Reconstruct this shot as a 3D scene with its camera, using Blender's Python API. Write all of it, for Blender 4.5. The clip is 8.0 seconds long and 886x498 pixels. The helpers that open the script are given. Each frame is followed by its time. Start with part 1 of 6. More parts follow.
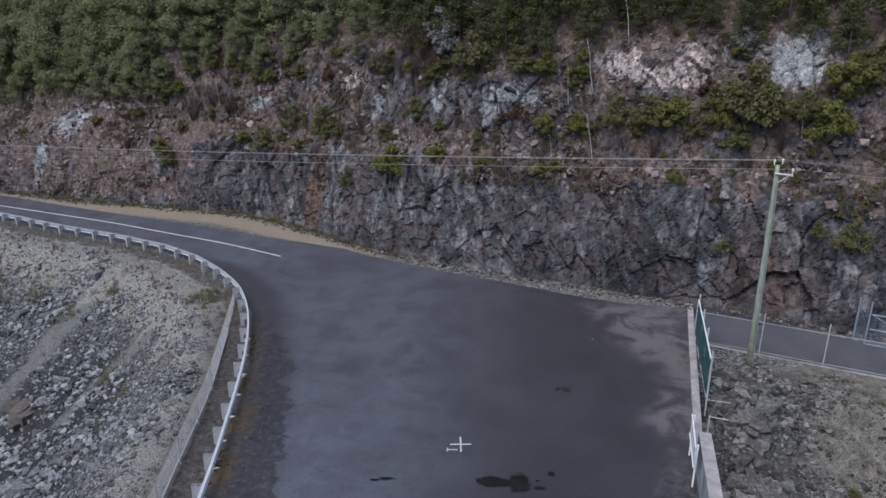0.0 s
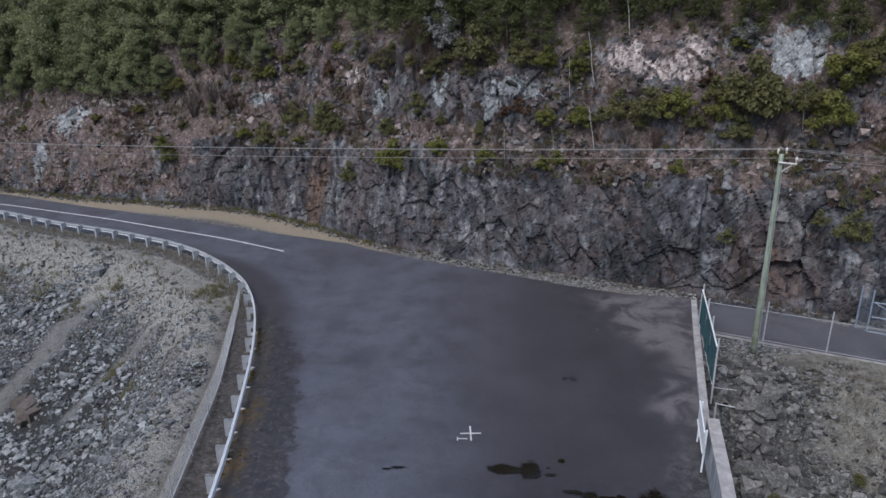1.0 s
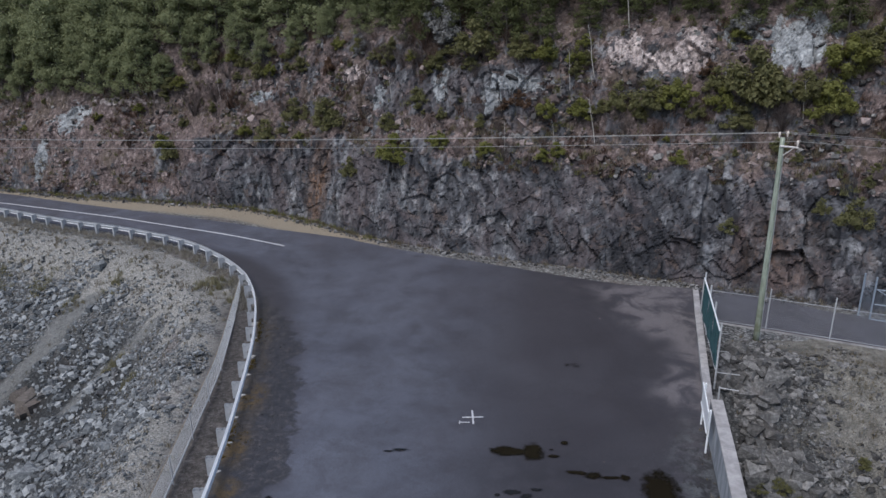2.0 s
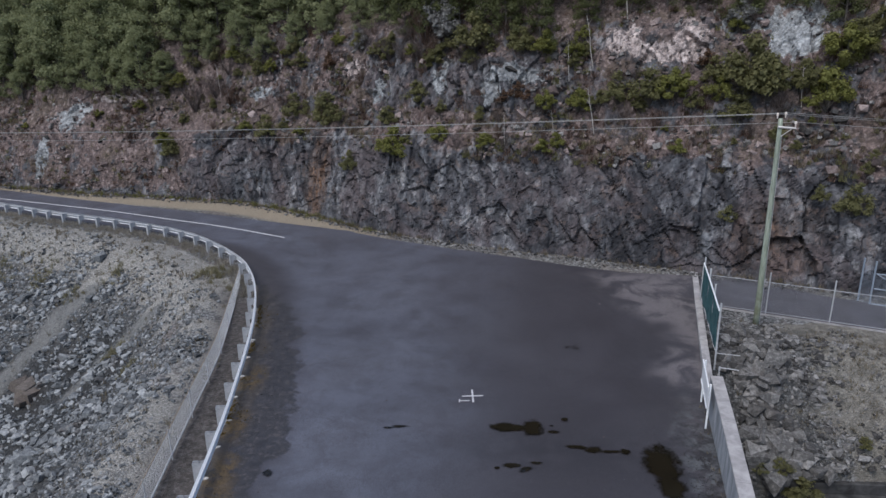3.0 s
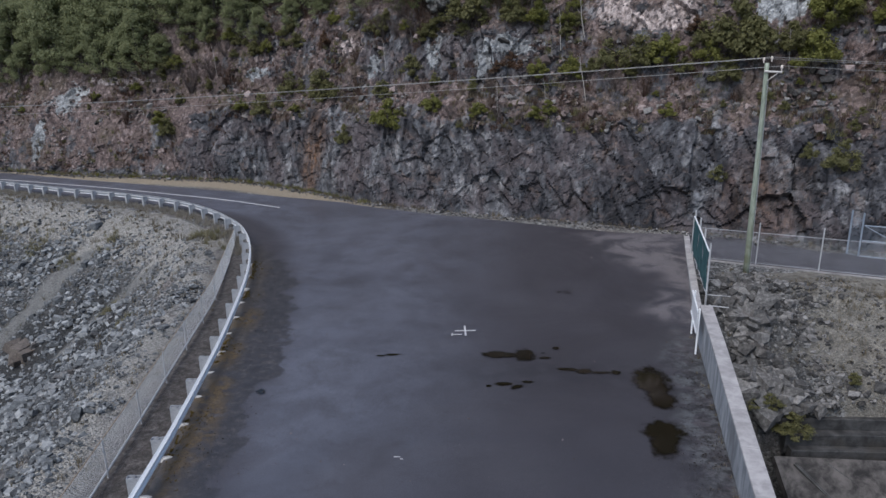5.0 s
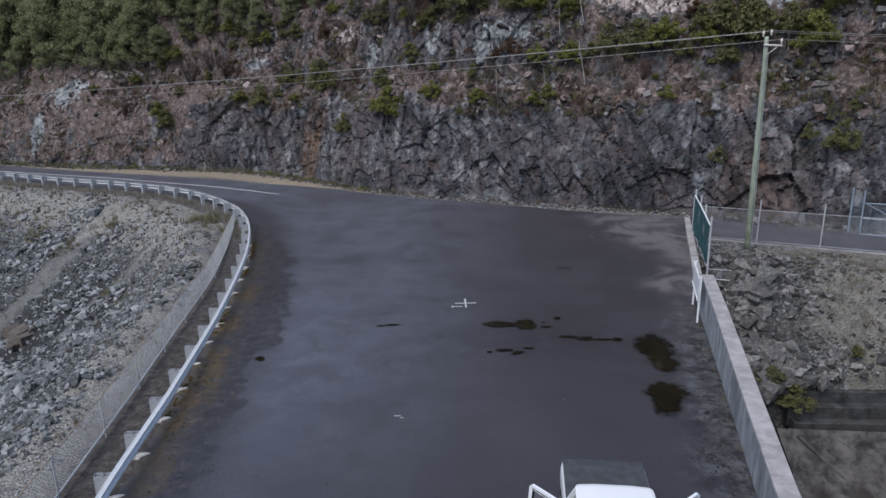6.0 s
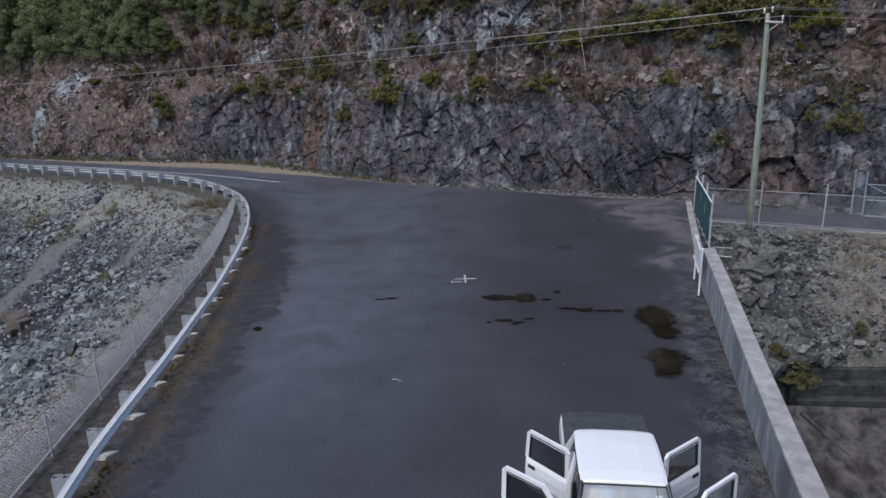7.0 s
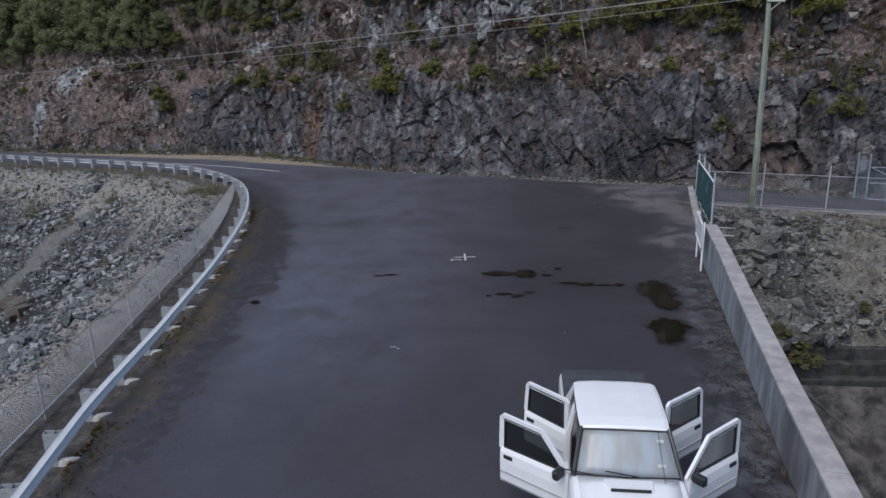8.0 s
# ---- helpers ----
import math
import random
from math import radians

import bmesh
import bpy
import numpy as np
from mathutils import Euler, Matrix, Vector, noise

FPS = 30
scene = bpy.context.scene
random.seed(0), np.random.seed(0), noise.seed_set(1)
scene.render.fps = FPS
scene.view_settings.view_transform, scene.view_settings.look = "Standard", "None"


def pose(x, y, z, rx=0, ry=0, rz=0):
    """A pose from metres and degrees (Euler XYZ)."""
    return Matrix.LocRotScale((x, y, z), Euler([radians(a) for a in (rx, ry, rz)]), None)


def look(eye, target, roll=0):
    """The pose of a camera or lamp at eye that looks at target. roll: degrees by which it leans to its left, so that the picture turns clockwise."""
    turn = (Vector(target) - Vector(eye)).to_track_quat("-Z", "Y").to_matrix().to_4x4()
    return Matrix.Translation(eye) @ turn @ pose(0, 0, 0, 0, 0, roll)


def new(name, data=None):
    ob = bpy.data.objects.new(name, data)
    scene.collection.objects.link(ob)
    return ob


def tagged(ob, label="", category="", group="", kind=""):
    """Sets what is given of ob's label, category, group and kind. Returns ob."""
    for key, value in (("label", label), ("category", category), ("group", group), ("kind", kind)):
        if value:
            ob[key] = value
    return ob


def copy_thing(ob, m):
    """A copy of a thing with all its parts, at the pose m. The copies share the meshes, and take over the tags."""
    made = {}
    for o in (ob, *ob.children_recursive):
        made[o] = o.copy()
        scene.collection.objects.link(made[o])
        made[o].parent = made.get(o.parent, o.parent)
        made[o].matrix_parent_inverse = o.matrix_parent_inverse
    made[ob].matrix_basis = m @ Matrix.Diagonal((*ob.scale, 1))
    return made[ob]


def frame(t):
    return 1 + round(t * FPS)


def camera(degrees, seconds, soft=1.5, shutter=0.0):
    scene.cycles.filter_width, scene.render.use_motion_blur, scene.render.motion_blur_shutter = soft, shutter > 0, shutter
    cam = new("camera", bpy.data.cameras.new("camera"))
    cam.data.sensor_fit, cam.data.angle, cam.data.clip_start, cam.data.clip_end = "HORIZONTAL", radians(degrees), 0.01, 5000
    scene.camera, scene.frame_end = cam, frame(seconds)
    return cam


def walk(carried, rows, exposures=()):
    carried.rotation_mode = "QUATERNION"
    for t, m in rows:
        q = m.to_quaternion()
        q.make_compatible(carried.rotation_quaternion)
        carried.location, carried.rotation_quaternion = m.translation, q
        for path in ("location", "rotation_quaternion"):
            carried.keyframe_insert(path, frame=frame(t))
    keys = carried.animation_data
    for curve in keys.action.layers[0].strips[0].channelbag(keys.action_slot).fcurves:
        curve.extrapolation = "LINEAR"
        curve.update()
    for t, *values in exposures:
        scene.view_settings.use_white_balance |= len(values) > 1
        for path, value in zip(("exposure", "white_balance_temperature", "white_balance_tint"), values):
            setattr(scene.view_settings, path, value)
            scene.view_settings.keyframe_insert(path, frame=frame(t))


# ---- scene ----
# ---------------- camera ----------------
cam = camera(66.0, 8.0, 1.5)
PATH = [
    (0, (0.749, -0.358, 15.986), (0.65, 1.533, 15.343), -0.3),
    (0.5, (0.493, -0.532, 15.931), (0.399, 1.358, 15.282), -0.6),
    (1, (0.265, -0.638, 15.795), (0.178, 1.251, 15.145), -0.7),
    (1.5, (0.204, -0.777, 15.319), (0.118, 1.116, 14.68), -0.8),
    (3, (0.238, -1.321, 13.64), (0.15, 0.585, 13.041), -1.0),
    (3.5, (0.308, -1.685, 13.023), (0.223, 0.224, 12.433), -1.0),
    (4, (0.375, -2.028, 12.2), (0.294, -0.114, 11.624), -1.0),
    (4.5, (0.398, -2.314, 11.427), (0.319, -0.397, 10.861), -1.0),
    (6, (0.374, -2.778, 9.432), (0.297, -0.854, 8.888), -1.3),
    (6.5, (0.411, -2.857, 8.837), (0.331, -0.932, 8.3), -1.4),
    (7, (0.459, -2.925, 8.26), (0.376, -0.998, 7.73), -1.4),
    (7.5, (0.497, -2.971, 7.73), (0.41, -1.043, 7.204), -1.5),
    (8, (0.531, -2.986, 7.233), (0.442, -1.057, 6.714), -1.5),
]
walk(cam, [(t, look(eye, target, roll)) for t, eye, target, roll in PATH], [(0, 0.22, 6440, 10), (4.5, 0.25, 6450, 10), (6.5, 0.14, 6430, 10), (8, -0.04, 6400, 10)])

# ---------------- light ----------------
SUN_ELEV, SUN_AZ = radians(58), radians(215)
world = bpy.data.worlds.new("overcast_sky")
scene.world = world
world.use_nodes = True
wn = world.node_tree.nodes
sky = wn.new("ShaderNodeTexSky")
sky.sky_type, sky.sun_disc = "NISHITA", False
sky.sun_elevation, sky.sun_rotation = SUN_ELEV, SUN_AZ
sky.air_density, sky.dust_density, sky.ozone_density = 1.0, 2.0, 1.5
wn["Background"].inputs["Strength"].default_value = 0.13
world.node_tree.links.new(sky.outputs[0], wn["Background"].inputs["Color"])
sun_data = bpy.data.lights.new("sun", "SUN")
sun_data.energy, sun_data.angle, sun_data.color = 1.8, radians(45), (1.0, 0.985, 0.97)
sun = new("sun", sun_data)
sun_dir = Vector((math.sin(SUN_AZ) * math.cos(SUN_ELEV), math.cos(SUN_AZ) * math.cos(SUN_ELEV), math.sin(SUN_ELEV)))
sun.matrix_world = look(sun_dir * 100, (0, 0, 0))


# ---------------- materials ----------------
class Nodes:
    """A small helper to chain shader nodes."""

    def __init__(self, name, rough=0.85, metal=0.0, spec=0.35):
        self.m = bpy.data.materials.new(name)
        self.m.use_nodes = True
        self.t = self.m.node_tree
        self.p = self.t.nodes["Principled BSDF"]
        self.p.inputs["Roughness"].default_value = rough
        self.p.inputs["Metallic"].default_value = metal
        self.p.inputs["Specular IOR Level"].default_value = spec

    def add(self, kind, **sockets):
        n = self.t.nodes.new(kind)
        for k, v in sockets.items():
            self.put(v, n.inputs[k])
        return n

    def put(self, v, socket):
        if hasattr(v, "is_output"):
            self.t.links.new(v, socket)
        else:
            socket.default_value = v

    def pos(self):
        return self.add("ShaderNodeNewGeometry").outputs["Position"]

    def obj(self):
        return self.add("ShaderNodeTexCoord").outputs["Object"]

    def mapped(self, v, scale):
        n = self.t.nodes.new("ShaderNodeMapping")
        self.put(v, n.inputs["Vector"])
        n.inputs["Scale"].default_value = scale
        return n.outputs[0]

    def noise(self, v, scale, detail=4, rough=0.6, distort=0.0):
        n = self.t.nodes.new("ShaderNodeTexNoise")
        self.put(v, n.inputs["Vector"])
        n.inputs["Scale"].default_value, n.inputs["Detail"].default_value = scale, detail
        n.inputs["Roughness"].default_value, n.inputs["Distortion"].default_value = rough, distort
        return n.outputs["Fac"]

    def cells(self, v, scale, feature="F1", out="Distance"):
        n = self.t.nodes.new("ShaderNodeTexVoronoi")
        n.feature = feature
        self.put(v, n.inputs["Vector"])
        n.inputs["Scale"].default_value = scale
        return n.outputs[out]

    def span(self, v, a, b, lo=0.0, hi=1.0):
        n = self.t.nodes.new("ShaderNodeMapRange")
        n.interpolation_type = "SMOOTHSTEP"
        self.put(v, n.inputs["Value"])
        for i, x in zip(("From Min", "From Max", "To Min", "To Max"), (a, b, lo, hi)):
            n.inputs[i].default_value = x
        return n.outputs[0]

    def math(self, op, a, b=0.0):
        n = self.t.nodes.new("ShaderNodeMath")
        n.operation = op
        self.put(a, n.inputs[0])
        self.put(b, n.inputs[1])
        return n.outputs[0]

    def mix(self, fac, a, b, blend="MIX"):
        n = self.t.nodes.new("ShaderNodeMix")
        n.data_type, n.blend_type = "RGBA", blend
        self.put(fac, n.inputs["Factor"])
        self.put(a if hasattr(a, "is_output") else (*a, 1), n.inputs["A"])
        self.put(b if hasattr(b, "is_output") else (*b, 1), n.inputs["B"])
        return n.outputs["Result"]

    def ramp(self, fac, *stops):
        n = self.t.nodes.new("ShaderNodeValToRGB")
        self.put(fac, n.inputs[0])
        e = n.color_ramp.elements
        while len(e) < len(stops):
            e.new(0.5)
        for el, (x, c) in zip(e, stops):
            el.position, el.color = x, (*c, 1)
        return n.outputs[0]

    def attr(self, name):
        n = self.t.nodes.new("ShaderNodeAttribute")
        n.attribute_name = name
        return n.outputs["Fac"]

    def random(self):
        return self.add("ShaderNodeObjectInfo").outputs["Random"]

    def facets(self, v, scale):
        """Flat chips tilted each its own way: height, and a tone for each."""
        c = self.t.nodes.new("ShaderNodeTexVoronoi")
        self.put(v, c.inputs["Vector"])
        c.inputs["Scale"].default_value = scale
        ops = []
        for op in ("SUBTRACT", "SUBTRACT", "DOT_PRODUCT"):
            ops.append(self.t.nodes.new("ShaderNodeVectorMath"))
            ops[-1].operation = op
        self.put(v, ops[0].inputs[0])
        self.put(c.outputs["Position"], ops[0].inputs[1])
        self.put(c.outputs["Color"], ops[1].inputs[0])
        ops[1].inputs[1].default_value = (0.5, 0.5, 0.5)
        self.put(ops[0].outputs[0], ops[2].inputs[0])
        self.put(ops[1].outputs[0], ops[2].inputs[1])
        return ops[2].outputs["Value"], self.add("ShaderNodeSeparateColor", Color=c.outputs["Color"]).outputs[0]

    def island(self):
        return self.add("ShaderNodeNewGeometry").outputs["Random Per Island"]

    def bump(self, h, strength=0.5, dist=0.05):
        n = self.t.nodes.new("ShaderNodeBump")
        n.inputs["Strength"].default_value, n.inputs["Distance"].default_value = strength, dist
        self.put(h, n.inputs["Height"])
        self.t.links.new(n.outputs[0], self.p.inputs["Normal"])

    def done(self, color, rough=None):
        self.put(color if hasattr(color, "is_output") else (*color, 1), self.p.inputs["Base Color"])
        if rough is not None:
            self.put(rough, self.p.inputs["Roughness"])
        return self.m


def mat_asphalt():
    n = Nodes("asphalt", 0.5, spec=0.5)
    p = n.pos()
    big, mid, fine = n.noise(p, 0.11, 3), n.noise(p, 0.7, 5, 0.65, 0.6), n.noise(p, 38, 3, 0.7)
    col = n.ramp(big, (0.3, (0.046, 0.042, 0.049)), (0.5, (0.062, 0.058, 0.068)), (0.72, (0.080, 0.077, 0.090)))
    # worn lightens the asphalt: traffic wear plus the sky's bluish sheen painted in
    col = n.mix(n.math("MULTIPLY", n.attr("worn"), n.span(n.noise(p, 0.5, 8, 0.7, 0.3), 0.34, 0.64, 0.45, 0.9)), col, (0.150, 0.160, 0.202))
    col = n.mix(n.span(mid, 0.48, 0.72, 0, 0.4), col, (0.050, 0.046, 0.052))
    # pale dried silt by the kerb, patchy with its own outline
    pale = n.attr("silt")
    patch = n.math("MULTIPLY", pale, n.span(n.noise(p, 0.5, 8, 0.64, 0.5), 0.41, 0.57))
    col = n.mix(n.math("MULTIPLY", patch, 0.75), col, (0.200, 0.180, 0.188))
    damp = n.math("MULTIPLY", n.attr("damp"), n.span(n.noise(p, 0.9, 4), 0.35, 0.55))
    col = n.mix(n.math("MULTIPLY", damp, 0.6), col, (0.022, 0.021, 0.024))
    moss = n.math("MULTIPLY", n.attr("moss"), n.span(n.noise(p, 1.6, 8, 0.75, 0.3), 0.42, 0.53))
    rim = n.span(n.math("ADD", n.attr("edge"), n.span(n.noise(p, 0.9, 8, 0.68, 0.3), 0.2, 0.8, -0.5, 0.5)), 0.38, 0.62)
    col = n.mix(n.math("MULTIPLY", rim, 0.85), col, n.ramp(n.noise(p, 2.4, 7, 0.7), (0.35, (0.026, 0.025, 0.027)), (0.65, (0.060, 0.057, 0.062))))
    grit = n.math("MULTIPLY", n.attr("edge"), n.span(n.noise(p, 3.4, 7, 0.75, 0.3), 0.50, 0.66))
    col = n.mix(n.math("MULTIPLY", grit, 0.6), col, (0.15, 0.135, 0.135))
    col = n.mix(n.math("MULTIPLY", moss, 0.5), col, (0.12, 0.085, 0.036))
    dirt = n.ramp(n.noise(p, 4, 7, 0.75), (0.35, (0.034, 0.030, 0.028)), (0.54, (0.074, 0.064, 0.058)), (0.72, (0.19, 0.17, 0.16)))
    col = n.mix(n.math("MULTIPLY", n.span(n.math("ADD", n.attr("dirt"), n.span(n.noise(p, 1.3, 6, 0.7), 0.2, 0.8, -0.4, 0.4)), 0.35, 0.65), 0.85), col, dirt)
    col = n.mix(n.math("MULTIPLY", moss, 0.75), col, n.ramp(n.noise(p, 9, 5, 0.7), (0.35, (0.060, 0.038, 0.014)), (0.65, (0.21, 0.135, 0.045))))
    base = n.noise(p, 1.7, 7, 0.72, 0.4)
    col = n.mix(n.math("MULTIPLY", n.attr("base"), n.span(base, 0.44, 0.58, 0, 0.6)), col, (0.165, 0.178, 0.190))
    col = n.mix(n.math("MULTIPLY", n.attr("base"), n.span(n.noise(p, 3.6, 6, 0.75, 0.5), 0.50, 0.60, 0, 0.75)), col, (0.022, 0.020, 0.020))
    mottle = n.noise(p, 5.0, 7, 0.75, 0.3)
    col = n.mix(n.span(mottle, 0.52, 0.75, 0, 0.4), col, (0.035, 0.032, 0.036))
    col = n.mix(n.span(mottle, 0.45, 0.25, 0, 0.35), col, (0.135, 0.133, 0.15))
    col = n.mix(n.span(n.noise(p, 9, 2), 0.72, 0.75, 0, 0.5), col, (0.20, 0.19, 0.19))
    rough = n.math("SUBTRACT", n.span(n.noise(p, 0.16, 4, 0.6, 0.8), 0.35, 0.65, 0.35, 0.54), n.math("MULTIPLY", n.attr("silt"), -0.2))
    col = n.mix(n.span(fine, 0.3, 0.7, 0.0, 0.55), col, (0.012, 0.012, 0.013))
    n.bump(n.math("ADD", fine, mottle), 0.4, 0.008)
    return n.done(col, rough)


def mat_hill():
    n = Nodes("rock_and_soil", 0.85, spec=0.3)
    p = n.pos()
    big, mid, fine = n.noise(p, 0.28, 5, 0.6, 0.5), n.noise(n.mapped(p, (1.0, 1.0, 0.7)), 1.1, 9, 0.62, 0.6), n.noise(p, 6, 6, 0.7)
    # blue-grey rock, each face its own tone, with light and shade painted by tilt
    face = n.math("ADD", n.attr("face"), n.span(mid, 0.2, 0.8, -0.34, 0.34))
    rock = n.ramp(face, (0.12, (0.022, 0.023, 0.028)), (0.38, (0.053, 0.054, 0.061)), (0.60, (0.092, 0.094, 0.104)), (0.95, (0.26, 0.264, 0.275)))
    teal = n.span(n.noise(n.mapped(p, (1.4, 1.4, 0.45)), 0.42, 6, 0.65, 0.4), 0.53, 0.66)
    rock = n.mix(n.math("MULTIPLY", teal, 0.42), rock, (0.150, 0.165, 0.182))
    plum = n.span(n.noise(p, 0.30, 6, 0.66, 0.8), 0.46, 0.62)
    rock = n.mix(n.math("MULTIPLY", plum, 0.5), rock, (0.112, 0.088, 0.090))
    streak = n.noise(n.mapped(p, (2.2, 2.2, 0.26)), 0.9, 6, 0.68, 0.3)
    rock = n.mix(n.span(streak, 0.45, 0.36, 0, 0.6), rock, (0.026, 0.026, 0.031))
    rust = n.span(n.noise(p, 0.7, 6, 0.7, 1.0), 0.54, 0.66)
    rock = n.mix(n.math("MULTIPLY", rust, 0.5), rock, (0.155, 0.110, 0.090))
    rock = n.mix(n.math("MULTIPLY", n.attr("ochre"), n.span(streak, 0.35, 0.62, 0.25, 0.95)), rock, n.mix(n.span(fine, 0.35, 0.6), (0.060, 0.030, 0.018), (0.19, 0.105, 0.058)))
    # brown soil and stones
    chips = n.add("ShaderNodeSeparateColor", Color=n.cells(n.mapped(p, (1, 1, 0.7)), 5.0, out="Color"))
    soil = n.ramp(fine, (0.27, (0.055, 0.041, 0.038)), (0.47, (0.118, 0.088, 0.083)), (0.68, (0.205, 0.160, 0.152)))
    soil = n.mix(n.span(big, 0.45, 0.65, 0, 0.55), soil, (0.085, 0.068, 0.045))
    soil = n.mix(n.math("MULTIPLY", n.span(chips.outputs[2], 0.8, 0.95), 0.35), soil, (0.38, 0.32, 0.31))
    soil = n.mix(n.span(chips.outputs[1], 0.25, 0.05, 0, 0.35), soil, (0.026, 0.020, 0.019))
    sm = n.math("ADD", n.attr("soil"), n.span(n.noise(p, 0.6, 7, 0.66), 0.2, 0.8, -0.55, 0.55))
    col = n.mix(n.span(sm, 0.42, 0.60), rock, soil)
    pale = n.span(n.math("ADD", n.attr("pale"), n.span(mid, 0.2, 0.8, -0.5, 0.5)), 0.42, 0.56)
    col = n.mix(pale, col, n.ramp(n.math("ADD", fine, n.math("MULTIPLY", n.attr("face"), 0.3)), (0.42, (0.13, 0.105, 0.10)), (0.66, (0.37, 0.315, 0.30)), (0.9, (0.60, 0.53, 0.51))))
    grey = n.span(n.math("ADD", n.attr("lichen"), n.span(mid, 0.2, 0.8, -0.5, 0.5)), 0.42, 0.56)
    col = n.mix(grey, col, n.ramp(n.math("ADD", fine, n.math("MULTIPLY", n.attr("face"), 0.3)), (0.42, (0.10, 0.105, 0.11)), (0.66, (0.25, 0.264, 0.275)), (0.9, (0.44, 0.455, 0.465))))
    col = n.mix(0.3, col, n.ramp(n.noise(p, 3.2, 7, 0.72), (0.36, (0.35, 0.35, 0.36)), (0.5, (0.95, 0.95, 0.95)), (0.64, (1.6, 1.6, 1.6))), "MULTIPLY")
    # joints and fine slanting fractures
    col = n.mix(n.math("MULTIPLY", n.attr("crack"), 0.38), col, (0.014, 0.014, 0.016))
    for stretch, scale, width in (((1.0, 1.0, 0.28), 0.8, 0.011), ((1.0, 0.6, 1.5), 0.9, 0.009)):
        line = n.math("ABSOLUTE", n.math("SUBTRACT", n.noise(n.mapped(p, stretch), scale, 4, 0.58, 0.5), 0.5))
        col = n.mix(n.span(line, 0.0, width, 0.75, 0.0), col, (0.016, 0.016, 0.018))
    h2, t2 = n.facets(n.mapped(p, (1.0, 1.0, 0.7)), 3.4)
    # light and shade of the small tilted chips, multiplied into the colour
    col = n.mix(0.45, col, n.ramp(t2, (0.15, (0.55, 0.55, 0.56)), (0.5, (0.97, 0.97, 0.97)), (0.85, (1.5, 1.5, 1.5))), "MULTIPLY")
    n.bump(n.math("ADD", n.math("MULTIPLY", mid, 0.5), n.math("ADD", n.math("MULTIPLY", fine, 0.22), n.math("MULTIPLY", h2, 2.2))), 0.8, 0.20)
    return n.done(col)


def mat_embankment():
    n = Nodes("gravel_fill", 0.95, spec=0.2)
    p = n.pos()
    g, gap, fine = n.cells(p, 9.0, out="Color"), n.cells(p, 9.0, "DISTANCE_TO_EDGE"), n.noise(p, 12, 6, 0.75)
    tone = n.add("ShaderNodeSeparateColor", Color=g).outputs[0]
    col = n.ramp(tone, (0.0, (0.055, 0.056, 0.058)), (0.5, (0.175, 0.178, 0.18)), (1.0, (0.40, 0.405, 0.405)))
    col = n.mix(n.span(gap, 0.01, 0.12, 0.35, 0.0), col, (0.03, 0.03, 0.031))
    pink = n.span(n.noise(p, 0.35, 6, 0.65, 0.7), 0.50, 0.66)
    col = n.mix(n.math("MULTIPLY", pink, 0.5), col, (0.20, 0.165, 0.148))
    tongue = n.math("MULTIPLY", n.attr("tongue"), n.span(fine, 0.3, 0.6, 0.6, 0.95))
    col = n.mix(tongue, col, n.ramp(fine, (0.3, (0.12, 0.122, 0.119)), (0.7, (0.29, 0.292, 0.283))))
    dry = n.ramp(fine, (0.36, (0.12, 0.114, 0.104)), (0.5, (0.33, 0.32, 0.298)), (0.64, (0.58, 0.57, 0.54)))
    col = n.mix(n.span(n.math("ADD", n.attr("grass"), n.span(n.noise(p, 0.5, 6, 0.7, 0.4), 0.2, 0.8, -0.6, 0.6)), 0.35, 0.65, 0, 0.9), col, dry)
    olive = n.ramp(n.noise(p, 2.2, 8, 0.78), (0.36, (0.115, 0.108, 0.096)), (0.5, (0.215, 0.203, 0.178)), (0.64, (0.34, 0.322, 0.285)))
    col = n.mix(n.span(n.math("ADD", n.attr("green"), n.span(n.noise(p, 0.6, 7, 0.7), 0.2, 0.8, -0.6, 0.6)), 0.35, 0.65, 0, 0.9), col, olive)
    dirt = n.ramp(n.noise(p, 4, 7, 0.75), (0.35, (0.034, 0.030, 0.028)), (0.54, (0.078, 0.068, 0.064)), (0.72, (0.20, 0.18, 0.17)))
    # shade in the gaps between stones, painted as near-black ground
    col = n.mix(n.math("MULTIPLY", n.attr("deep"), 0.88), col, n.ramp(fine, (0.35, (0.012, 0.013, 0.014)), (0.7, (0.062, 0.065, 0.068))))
    col = n.mix(n.math("MULTIPLY", n.attr("dark"), n.span(fine, 0.2, 0.6, 0.6, 0.95)), col, dirt)
    col = n.mix(n.attr("sand"), col, n.ramp(fine, (0.3, (0.27, 0.222, 0.162)), (0.7, (0.47, 0.405, 0.315))))
    n.bump(n.math("ADD", n.math("MULTIPLY", n.span(gap, 0.0, 0.2), n.math("SUBTRACT", 1.0, n.attr("dark"))), fine), 0.8, 0.08)
    return n.done(col)


def mat_simple(name, a, b, scale=6.0, rough=0.8, metal=0.0, bump=0.3, dist=0.01, stretch=(1, 1, 1), c=None, spec=0.4, vary=0.0):
    n = Nodes(name, rough, metal, spec)
    v = n.mapped(n.obj(), stretch)
    f, big = n.noise(v, scale, 6, 0.65, 0.3), n.noise(v, scale * 0.17, 3)
    col = n.mix(n.span(f, 0.3, 0.7), a, b)
    if c:
        col = n.mix(n.span(big, 0.5, 0.72), col, c)
    if vary:
        col = n.mix(n.math("MULTIPLY", n.random(), vary), col, (0.02, 0.02, 0.02))
    if bump:
        n.bump(f, bump, dist)
    return n.done(col, n.span(big, 0.3, 0.7, max(0.02, rough - 0.08), min(1, rough + 0.08)))


